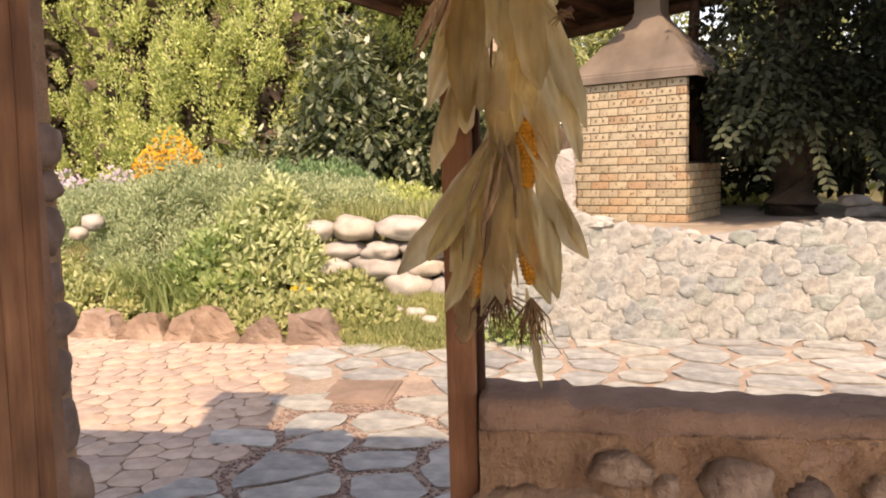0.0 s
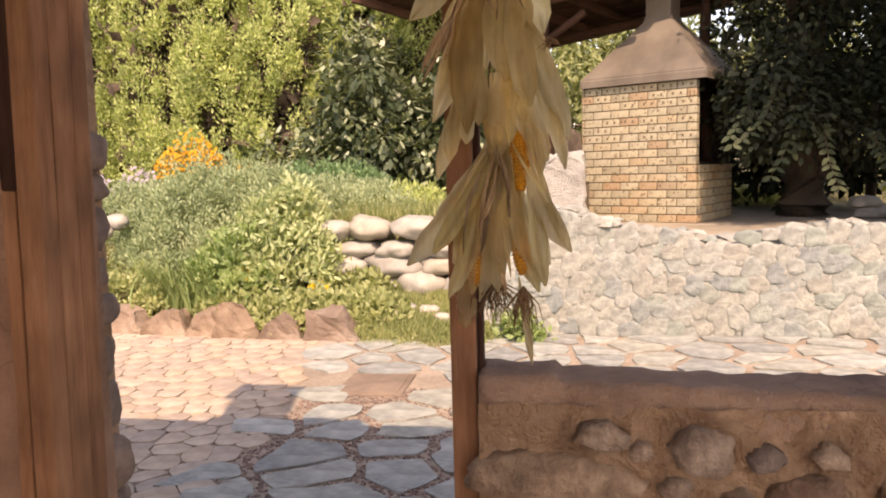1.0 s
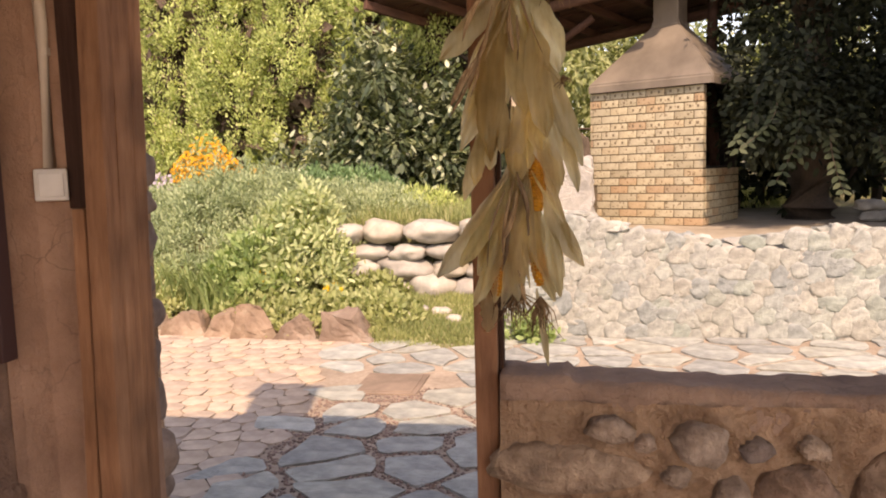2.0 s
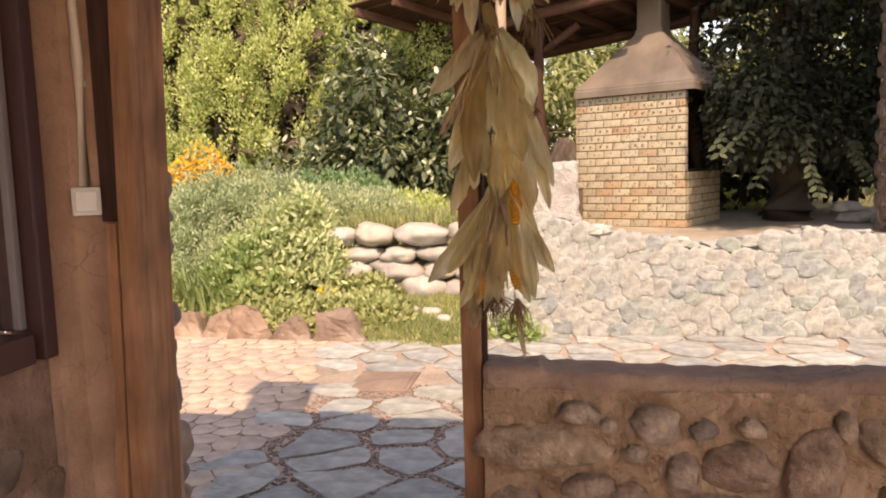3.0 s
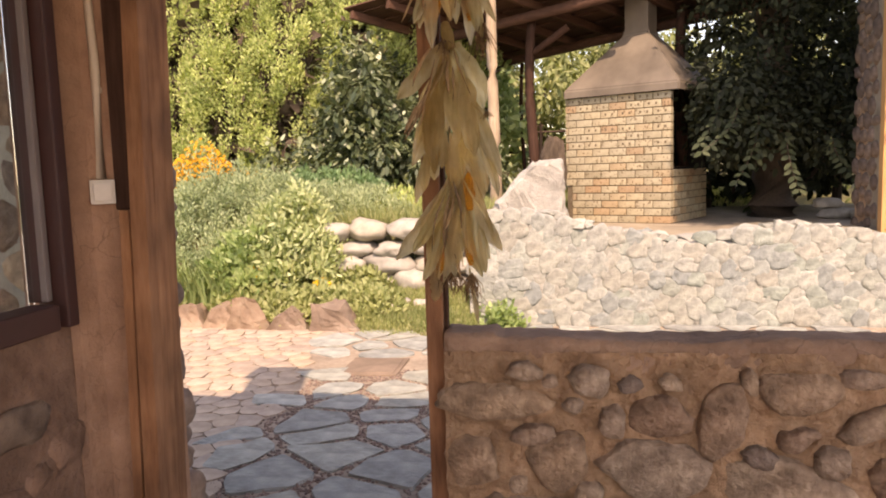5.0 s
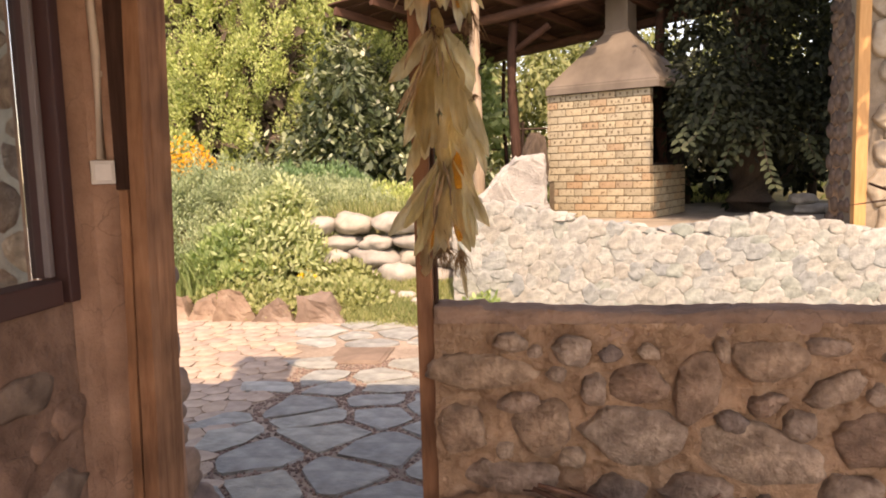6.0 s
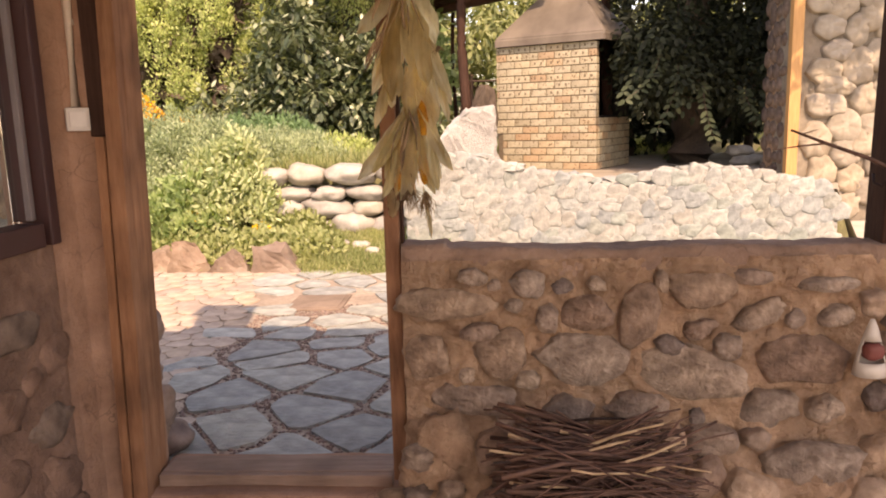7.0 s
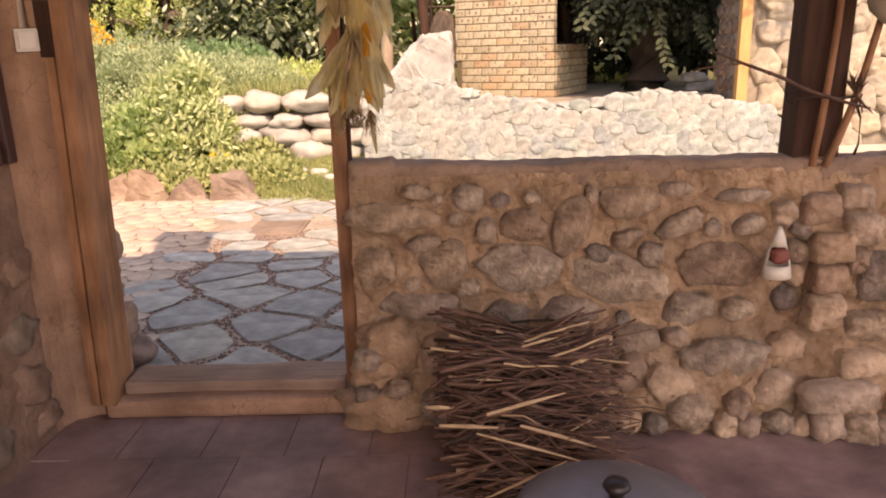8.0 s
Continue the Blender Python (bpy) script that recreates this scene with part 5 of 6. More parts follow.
bed_plant("aster_bush", "soft grey-green bushy perennial in the flower bed", "shrub", -3.25, 6.6, 1.0, 0.75, 0.72, 560, 60, 0.042, 0.35, grey_leaf, 0.8)
bed_plant("aster_bush", "soft grey-green bushy perennial in the flower bed", "shrub", -2.45, 7.3, 1.1, 0.7, 0.40, 380, 60, 0.042, 0.35, grey_leaf, 0.8)
bed_plant("aster_bush", "soft grey-green bushy perennial in the flower bed", "shrub", -4.5, 7.3, 1.0, 0.8, 0.36, 380, 55, 0.042, 0.35, grey_leaf, 0.8)
bed_plant("low_shrub", "low rounded green shrub above the stone wall", "shrub", -1.75, 7.6, 0.75, 0.5, 0.28, 180, 40, 0.05, 0.4, thuja_leaf, 0.7)
bed_plant("sage_plant", "pale green broad-leaved plant in full sun", "plant", -2.36, 6.05, 0.50, 0.42, 0.84, 220, 26, 0.070, 0.42, sage_leaf, 0.5, True)
bed_plant("sage_plant", "pale green broad-leaved plant in full sun", "plant", -2.08, 6.1, 0.28, 0.30, 0.52, 90, 24, 0.07, 0.42, sage_leaf, 0.5, True)
bed_plant("leafy_perennial", "darker green perennial between the pale plants", "plant", -2.75, 5.85, 0.45, 0.4, 0.6, 110, 24, 0.07, 0.5, light_leaf, 0.6)
bed_plant("blue_green_plant", "blue-green feathery plant at the back of the bed", "plant", -2.7, 8.0, 1.0, 0.4, 0.58, 190, 30, 0.07, 0.3, leaf_mat("blue_green_leaves", [(0, (0.12, 0.22, 0.11)), (1, (0.28, 0.42, 0.22))]), 0.9)
for cx, cy, rx, ry, h, n in ((-3.75, 5.72, 0.55, 0.28, 0.26, 130), (-2.05, 5.45, 0.5, 0.22, 0.20, 120), (-1.5, 5.5, 0.34, 0.2, 0.16, 80), (-2.6, 5.5, 0.4, 0.2, 0.2, 80), (-4.4, 5.9, 0.4, 0.3, 0.3, 90), (-1.65, 5.95, 0.3, 0.15, 0.2, 50)):
    bed_plant("ground_cover", "yellow-green low ground cover spilling over the edging", "plant", cx, cy, rx, ry, h, n, 22, 0.055, 0.6, lime_leaf, 0.5, False, "ground cover", 0.07)


def strap_plant(x, y, n, h):
    ob = thing("iris_clump", "clump of long green strap leaves", "plant", (x, y, ground_z(x, y)), group="iris clumps")
    V, F = [], []
    for k in range(n):
        a, l, w = rng.uniform(0, 6.28), h * rng.uniform(0.7, 1.1), 0.012
        bx, by = rng.normal(0, 0.09, 2)
        s = np.array([-math.sin(a), math.cos(a), 0]) * w
        base = len(V)
        for i in range(5):
            t = i / 4
            p = np.array([bx + math.cos(a) * 0.45 * l * t * t, by + math.sin(a) * 0.45 * l * t * t, l * (t - 0.25 * t * t)])
            V += [p - s * (1 - t * 0.9), p + s * (1 - t * 0.9)]
        for i in range(4):
            q = base + 2 * i
            F += [(q, q + 1, q + 3), (q, q + 3, q + 2)]
    put_mesh("leaf_tuft", array_mesh("leaf_tuft", np.array(V), np.array(F), iris_leaf), ob)


for x, y in ((-3.2, 5.75), (-2.95, 5.7), (-3.45, 5.85), (-2.85, 5.9)):
    strap_plant(x, y - 0.1, 60, 0.6)


def flowers(name, label, cx, cy, rx, ry, z0, z1, n, size, petal, per=9):
    z = ground_z(cx, cy)
    ob = thing(name, label, "flowers", (cx, cy, z))
    a, q = rng.uniform(0, 6.28, n), np.sqrt(rng.random(n))
    C = np.stack([rx * q * np.cos(a), ry * q * np.sin(a), z0 + (z1 - z0) * (0.25 + 0.75 * rng.random(n)) * (1.05 - q * 0.5)], 1)
    k = np.repeat(np.arange(n), per)
    ang = np.tile(np.arange(per) * 2 * math.pi / per, n)
    up = unit(n)[k] * 0.5 + np.array([0, -0.6, 0.8])
    D = np.stack([np.cos(ang), np.sin(ang) * 0.5, np.sin(ang) * 0.7], 1)
    L = np.full(len(k), size) * (0.8 + 0.4 * rng.random(len(k)))
    V, F = leaf_arrays(C[k], D, up, L, L * 0.55, 0.1)
    put_mesh("blossoms", array_mesh("blossoms", V, F, petal), ob)
    S = np.repeat(C, 6, 0)
    S[:, 2] *= rng.random(len(S))
    V, F = leaf_arrays(S, unit(len(S)) + [0, 0, 0.8], unit(len(S)), 0.07 + 0 * S[:, 0], 0.03 + 0 * S[:, 0], 0.2)
    put_mesh("foliage", array_mesh("foliage", V, F, grey_leaf), ob)
    for i in range(0, n, max(1, n // 30)):
        part("stem", tube_bm([tuple(C[i] * [0.7, 0.7, 0]), tuple(C[i])], 0.006, 5), iris_leaf, ob)


flowers("orange_daisies", "mass of bright orange daisy flowers on tall stems", -4.35, 8.2, 0.46, 0.35, 0.1, 1.05, 1100, 0.027, orange_petal)
flowers("orange_daisies", "mass of bright orange daisy flowers on tall stems", -3.75, 8.3, 0.3, 0.25, 0.2, 0.66, 240, 0.026, orange_petal)
flowers("lilac_asters", "hazy lilac aster flowers", -4.95, 8.0, 0.28, 0.25, 0.1, 0.70, 130, 0.03, lilac_petal)
flowers("lilac_asters", "hazy lilac aster flowers", -5.75, 8.0, 0.45, 0.3, 0.1, 0.66, 170, 0.03, lilac_petal)
flowers("lilac_asters", "pale pinkish aster flowers", -5.1, 7.4, 0.5, 0.35, 0.1, 0.5, 130, 0.028, lilac_petal)
flowers("marigold", "yellow marigold flowers in the bed", -1.98, 5.72, 0.09, 0.06, 0.1, 0.22, 7, 0.03, yellow_petal, 12)
flowers("marigold", "yellow marigold flowers in the bed", -2.7, 5.65, 0.2, 0.06, 0.25, 0.42, 8, 0.025, yellow_petal, 12)

# grass
def grass(name, label, n, x0, x1, y0, y1, h, material):
    P = cover(n, x0, x1, y0, y1, lambda a, b: 0)
    D = np.stack([rng.normal(0, 0.35, n), rng.normal(0, 0.35, n), np.ones(n)], 1)
    V, F = leaf_arrays(P, D, unit(n), h * (0.5 + rng.random(n)), 0.008 + 0.006 * rng.random(n), 0.1)
    tagged(put_mesh(name, array_mesh(name, V, F, material)), label, "grass", kind="stuff")


grass("grass", "short patchy grass on the bank below the stones", 15000, -1.6, -0.45, 5.16, 6.1, 0.05, grass_leaf)
grass("grass_edge", "ragged grass tufts creeping over the paving", 1500, -1.45, -0.5, 4.99, 5.2, 0.04, grass_leaf)
grass("tall_grass", "dry tall grass above the stone wall", 6000, -2.0, -0.4, 6.5, 8.6, 0.16, grass_leaf)
grass("bed_weeds", "low weeds and moss through the flower bed", 14000, -6.0, -1.2, 5.6, 9.5, 0.10, grass_leaf)
grass("far_grass", "pale meadow grass behind the shelter", 9000, -1.6, 4, 12.4, 17, 0.22, far_leaf)
bed_plant("small_weed", "small green weed at the foot of the wall", "plant", -0.28, 5.22, 0.16, 0.1, 0.2, 24, 16, 0.06, 0.6, light_leaf, 0.5, True)

# fence behind the shelter
fence = thing("wire_fence", "thin rusty rail fence behind the shelter", "fence", (-1.2, 12.6, 0.6))
for z in (0.55, 1.0, 1.35):
    part("rail", tube_bm([(0, 0, z), (4.5, 0.1, z)], 0.018, 6), wire_mat, fence)
for x in (0.0, 1.1, 2.2, 3.3, 4.4):
    part("fence_post", tube_bm([(x, 0.03, 0), (x, 0.03, 1.45)], 0.03, 6), wire_mat, fence)

# ---- paving pieces ----
def boundary(y):
    return float(np.interp(y, [1.4, 1.9, 2.6, 3.5, 4.3, 4.8, 5.2], [-1.2, -1.25, -1.45, -1.42, -1.7, -1.63, -1.5]))


cover_plate = thing("manhole_cover", "rusty square iron cover set in the paving", "cover", (-1.05, 4.03, -0.016))
part("rim", box_bm((0.40, 0.44, 0.03), (0, 0, 0), 0.006), iron, cover_plate)
part("plate", box_bm((0.34, 0.38, 0.012), (0, 0, 0.014), 0.003), iron, cover_plate)
for k, (m, poly) in enumerate(cells(-2.0, 4.4, 1.40, 5.42, 16, 14, 33, 0.43)):
    x, y = m
    if x < boundary(y) - 0.02 or (abs(x + 1.05) < 0.27 and abs(y - 4.03) < 0.27) or (x < -0.6 and y > 5.10):
        continue
    d = slab_data(poly, 0.034, 0.03, 0.007, k * 2.1, 0.042, 0.005, 0.05)
    if d:
        put_mesh("flagstone", mesh_from("flagstone", d[0], d[1], slate), paving, "", pose(x, y, 0.003 + rnd.uniform(-0.002, 0.003), rnd.uniform(-0.4, 0.4), rnd.uniform(-0.4, 0.4)))
# gravel in the joints near the door, its tone darkened for the shade there
gravel_mat = rough_mat("joint_gravel", [(0.3, (0.20, 0.135, 0.110)), (0.7, (0.36, 0.262, 0.212))], 20, 0.95, 0.4, 90, 0.3, 4, "island", spread=0.4)
gn = 9500
base = np.array([(1, 0, 0), (-1, 0, 0), (0, 1, 0), (0, -1, 0), (0, 0, 1), (0, 0, -1)], float)
tris = np.array([(0, 2, 4), (2, 1, 4), (1, 3, 4), (3, 0, 4), (2, 0, 5), (1, 2, 5), (3, 1, 5), (0, 3, 5)])
centre = np.stack([rng.uniform(-1.4, 0.3, gn), 1.45 + 2.5 * rng.random(gn) ** 1.25, np.full(gn, -0.011)], 1)
stretch = np.stack([rng.uniform(0.006, 0.014, gn), rng.uniform(0.006, 0.014, gn), rng.uniform(0.005, 0.010, gn)], 1)
GV = (centre[:, None, :] + base[None] * stretch[:, None, :] * rng.uniform(0.7, 1.3, (gn, 6, 1))).reshape(-1, 3)
GF = (np.arange(gn)[:, None, None] * 6 + tris[None]).reshape(-1, 3)
tagged(put_mesh("joint_gravel", array_mesh("joint_gravel", GV, GF, gravel_mat)), "reddish gravel in the joints of the paving", "gravel", kind="stuff")
rest_v, rest_f, made = [], [], 0
for k, (m, poly) in enumerate(cells(-4.8, -1.15, 1.5, 5.6, 24, 28, 34, 0.38)):
    x, y = m
    if x > boundary(y) + 0.04 or y > 5.20 + 0.115 * max(0, -1.7 - x):
        continue
    d = slab_data(poly, 0.004, 0.03, 0.002, k * 1.7, 0.016, 0.0016, 0.06)
    if not d:
        continue
    z = -0.002 + rnd.uniform(-0.003, 0.003)
    if made < 290 and x > -3.2:
        put_mesh("paver", mesh_from("paver", d[0], d[1], red_paver), paving, "", pose(x, y, z, rnd.uniform(-1, 1), rnd.uniform(-1, 1)))
        made += 1
    else:
        base = len(rest_v)
        rest_v += [(a + x, b + y, c + z) for a, b, c in d[0]]
        rest_f += [tuple(i + base for i in f) for f in d[1]]
tagged(put_mesh("far_pavers", mesh_from("far_pavers", rest_v, rest_f, red_fill), paving), "small reddish paving stones", kind="stuff")
# floor tiles of the porch
TILE_FACES = [(0, 1, 5, 4), (1, 2, 6, 5), (2, 3, 7, 6), (3, 0, 4, 7), (4, 5, 6, 7)]
for i in range(7):
    for j in range(7):
        x, y = -0.98 + i * 0.27 + (0.13 if j % 2 else 0), 0.98 - j * 0.27
        if x < -1.1 or x > 0.95:
            continue
        top = 0.002 + rnd.uniform(-0.0008, 0.0008)
        corners = [(x + a * h, y + b * h, z) for h, z in ((0.1346, -0.010), (0.1332, top)) for a, b in ((-1, -1), (1, -1), (1, 1), (-1, 1))]
        put_mesh("tile", mesh_from("tile", corners, TILE_FACES, floor_mat), bpy.data.objects["floor"])


# ---- corn hung on the door post ----
def husk(a, b, w, bow, twist, seed, parent, lift=0.0, material=husk_mat):
    """A dry husk leaf from a to b: cupped, creased along its length and pointed."""
    a, b = Vector(a), Vector(b)
    along = (b - a)
    L = along.length
    side = along.cross(Vector((0, -1, 0.05))).normalized()
    front = side.cross(along).normalized()
    if front.y > 0:
        front = -front
    rows, cols = 16, 8
    vs, fs = [], []
    for i in range(rows + 1):
        t = i / rows
        prof = math.sin(math.pi * (0.07 + 0.85 * t)) ** 0.8 * (0.62 + 0.5 * t) * (1 - 0.75 * max(0, (t - 0.86) / 0.14) ** 1.5)
        prof = min(prof, 1.0)
        mid = a + along * t + front * (bow * L * math.sin(math.pi * t ** 0.8) + lift * t) + side * 0.05 * L * math.sin(3 * t + seed)
        tw = twist * t
        s2 = side * math.cos(tw) + front * math.sin(tw)
        f2 = front * math.cos(tw) - side * math.sin(tw)
        for k in range(cols + 1):
            u = k / cols * 2 - 1
            crease = 0.03 * w * math.sin(u * 19 + seed) + 0.22 * w * noise.noise(Vector((u * 1.6 + seed, t * 3.5, 1)))
            edge = 1 + 0.28 * noise.noise(Vector((t * 7, seed, u)))
            p = mid + s2 * (u * w / 2 * prof * edge) + f2 * (-0.22 * w * prof * u * u + crease)
            vs.append(p)
    for i in range(rows):
        for k in range(cols):
            q = i * (cols + 1) + k
            fs.append((q, q + 1, q + cols + 2, q + cols + 1))
    return put_mesh("husk", mesh_from("husk", vs, fs, material, True), parent)


def cob(top, tip, r, parent, seed):
    top, tip = Vector(top), Vector(tip)
    L = (tip - top).length
    at = Matrix.LocRotScale(top, (tip - top).to_track_quat("Z", "Y"), None)
    body = part("cob", tube_bm([(0, 0, L * t) for t in np.linspace(0, 1, 9)], [r * 0.86 * math.sin(math.pi * (0.22 + 0.74 * t)) ** 0.5 for t in np.linspace(0, 1, 9)], 14), kernel_mat, parent, "orange corn cob", True, at)
    V, F = [], []
    rows, ring = max(8, int(L / 0.0062)), 14
    for i in range(rows):
        t = (i + 0.5) / rows
        rr = r * math.sin(math.pi * (0.22 + 0.74 * t)) ** 0.5
        for k in range(ring):
            a = 2 * math.pi * (k + 0.5 * (i % 2) * 0.3) / ring
            c, s = math.cos(a), math.sin(a)
            wk, hk = 0.42 * 2 * math.pi * rr / ring, 0.44 * L / rows
            base = len(V)
            for (u, v, h) in ((-1, -1, 0), (1, -1, 0), (1, 1, 0), (-1, 1, 0), (-0.6, -0.6, 1), (0.6, -0.6, 1), (0.6, 0.6, 1), (-0.6, 0.6, 1)):
                q = rr * 0.84 + h * rr * 0.18
                V.append((q * c - s * u * wk, q * s + c * u * wk, L * t + v * hk))
            F += [tuple(base + j for j in f) for f in ((0, 1, 5, 4), (1, 2, 6, 5), (2, 3, 7, 6), (3, 0, 4, 7), (4, 5, 6, 7))]
    put_mesh("kernel_cover", mesh_from("kernel_cover", V, F, kernel_mat, False), body)


def tuft(p, n, L, spread, parent, material, drop=1.0):
    bm = bmesh.new()
    for k in range(n):
        d = Vector((rnd.gauss(0, spread), rnd.gauss(0, spread), -drop)).normalized() * L * rnd.uniform(0.5, 1.1)
        q = Vector((rnd.gauss(0, spread * 0.3), rnd.gauss(0, spread * 0.3), 0)) * L
        t = tube_bm([Vector(p), Vector(p) + d * 0.5 + q, Vector(p) + d], [0.0014, 0.0011, 0.0005], 4)
        me = bpy.data.meshes.new("strand")
        t.to_mesh(me)
        t.free()
        bm.from_mesh(me)
        bpy.data.meshes.remove(me)
    tagged(part("silk", bm, material, parent, "dry brown silk"), kind="stuff")


def bunch(label, knot, specs, cobs, extra, seed):
    ob = thing("corn_bunch", label, "dried corn", knot, group="corn bunches")
    ob.matrix_basis = Matrix.Identity(4)
    for k, (x0, z0, x1, z1, w) in enumerate(specs):
        dy = -0.020 - 0.010 * (k % 3)
        husk((x0, knot[1] + 0.01, z0), (x1, knot[1] + dy, z1), w, 0.07 + 0.05 * ((k * 7) % 3) / 2, 0.35 * math.sin(k * 2.1 + seed), seed + k * 1.7, ob)
    for k in range(extra):
        a = math.pi * (1.08 + 0.84 * (k + 0.5) / extra)
        l = rnd.uniform(0.17, 0.25)
        x1 = knot[0] + 0.075 * math.cos(a) * 1.15
        husk((knot[0] + 0.012 * math.cos(a), knot[1] + 0.03, knot[2]), (x1, knot[1] + 0.012 + 0.02 * math.sin(a), knot[2] - l), rnd.uniform(0.035, 0.05), 0.05, rnd.uniform(-0.5, 0.5), seed + 50 + k, ob)
    for k in range(11):
        x0, z0 = knot[0] + rnd.uniform(-0.05, 0.05), knot[2] - rnd.uniform(0.0, 0.12)
        husk((x0, knot[1] - 0.022, z0), (x0 + 1.1 * (x0 - knot[0]) + rnd.uniform(-0.03, 0.03), knot[1] - 0.035 - 0.03 * rnd.random(), z0 - rnd.uniform(0.08, 0.17)), rnd.uniform(0.007, 0.016), rnd.uniform(0.0, 0.08), rnd.uniform(-2.5, 2.5), seed + 90 + k, ob, 0.0, husk_dry if k % 3 else husk_mat)
    for k, (x0, z0, x1, z1, r) in enumerate(cobs):
        cob((x0, knot[1] + 0.008, z0), (x1, knot[1] - 0.016, z1), r, ob, seed + k)
    part("knot", tube_bm([(knot[0] - 0.01, knot[1] + 0.01, knot[2] + 0.045), (knot[0], knot[1] - 0.006, knot[2] + 0.015), (knot[0] + 0.006, knot[1] - 0.008, knot[2] - 0.02)], [0.012, 0.017, 0.012], 9, 0.3), husk_mat, ob, "twisted husk knot", True)
    return ob


low = bunch("bunch of dried corn cobs in papery tan husks on the post", (-0.045, 1.11, 1.305),
            ((-0.05, 1.30, -0.203, 1.095, 0.050), (-0.055, 1.30, -0.142, 1.11, 0.045), (0.01, 1.27, 0.082, 1.115, 0.040), (-0.05, 1.27, -0.10, 1.045, 0.050), (-0.045, 1.25, -0.072, 1.03, 0.036),
             (-0.035, 1.28, -0.030, 1.05, 0.050), (-0.02, 1.27, 0.022, 1.045, 0.046), (-0.06, 1.22, -0.135, 1.04, 0.040), (0.0, 1.24, 0.045, 1.06, 0.036), (-0.04, 1.29, -0.055, 1.12, 0.04)),
            ((-0.068, 1.15, -0.084, 1.055, 0.017), (-0.004, 1.15, 0.0, 1.075, 0.017)), 12, 3.0)
tuft((-0.045, 1.10, 1.065), 60, 0.08, 0.5, low, silk_mat)
tuft((0.0, 1.095, 1.055), 50, 0.085, 0.25, low, silk_mat)
husk((0.0, 1.10, 1.07), (0.004, 1.105, 0.915), 0.016, 0.02, 0.8, 71, low)
husk((-0.112, 1.16, 1.06), (-0.112, 1.158, 0.97), 0.042, 0.02, 0.1, 72, low)
mid = bunch("bunch of dried corn cobs in papery tan husks on the post", (-0.048, 1.13, 1.655),
            ((-0.055, 1.66, -0.190, 1.515, 0.050), (-0.06, 1.63, -0.135, 1.365, 0.052), (-0.055, 1.62, -0.085, 1.315, 0.056), (-0.045, 1.64, -0.038, 1.40, 0.056), (-0.035, 1.65, 0.040, 1.475, 0.058),
             (-0.02, 1.60, 0.03, 1.36, 0.055), (0.0, 1.46, 0.040, 1.265, 0.058), (0.02, 1.45, 0.063, 1.25, 0.030), (-0.04, 1.45, -0.045, 1.295, 0.040), (-0.015, 1.44, -0.012, 1.30, 0.034), (0.015, 1.56, 0.072, 1.30, 0.045), (-0.07, 1.55, -0.155, 1.34, 0.04)),
            ((0.004, 1.33, -0.004, 1.218, 0.022),), 10, 9.0)
for k in range(9):
    husk((-0.05 + 0.012 * (k - 4), 1.125, 1.44 - 0.02 * (k % 3)), (-0.055 + 0.020 * (k - 4), 1.095 - 0.01 * (k % 2), 1.24 + 0.03 * (k % 4)), 0.036, 0.04, 0.3 * math.sin(k), 130 + k * 1.3, mid)
tuft((0.047, 1.10, 1.47), 18, 0.025, 0.8, mid, silk_mat)
top = bunch("upper bunch of dried corn cobs in papery tan husks", (-0.045, 1.14, 1.94),
            ((-0.06, 1.95, -0.125, 1.70, 0.046), (-0.06, 1.93, -0.085, 1.635, 0.046), (-0.045, 1.94, -0.05, 1.70, 0.05), (-0.03, 1.93, 0.01, 1.64, 0.052), (-0.02, 1.94, 0.055, 1.66, 0.046), (-0.01, 1.92, 0.075, 1.69, 0.03)),
            ((-0.075, 1.80, -0.098, 1.69, 0.02), (0.01, 1.82, 0.012, 1.70, 0.02)), 10, 17.0)
tuft((-0.06, 1.12, 1.66), 30, 0.04, 0.5, top, silk_mat)
tuft((0.04, 1.12, 1.70), 40, 0.11, 0.2, top, silk_mat)
nail = thing("hanging_cord", "thin twine holding the corn to the post", "cord", (-0.06, 1.15, 1.25))
part("twine", tube_bm([(0, 0, 0), (0.01, -0.01, 0.4), (0.0, 0.0, 0.75), (-0.05, 0.02, 1.0)], 0.003, 6), silk_mat, nail)

# ---- bundle of vine prunings ----
def twig_points(i, n, r):
    z = 0.01 + 0.37 * (i / n)
    half = 0.24 * r.uniform(0.5, 1.08)
    cx, cy = 0.465 + r.uniform(-0.07, 0.07), 0.76 + 0.14 * r.random() + 0.06 * (i / n) - 0.17 * (1 - i / n) + r.uniform(-0.10, 0.06)
    tilt, yaw = r.gauss(0, 0.24), r.gauss(0, 0.28)
    pts = []
    b1, b2 = r.gauss(0, 0.022), r.gauss(0, 0.016)
    for k in range(6):
        u = k / 5 * 2 - 1
        pts.append((cx + half * u, cy + half * u * yaw + b1 * u * u, max(0.006, z + half * u * tilt + b2 * math.sin(3 * u + b1 * 90))))
    return pts


tw = thing("twig_bundle", "stacked bundle of thin brown vine prunings against the wall", "firewood")
r = random.Random(4)
rest = bmesh.new()
N = 620
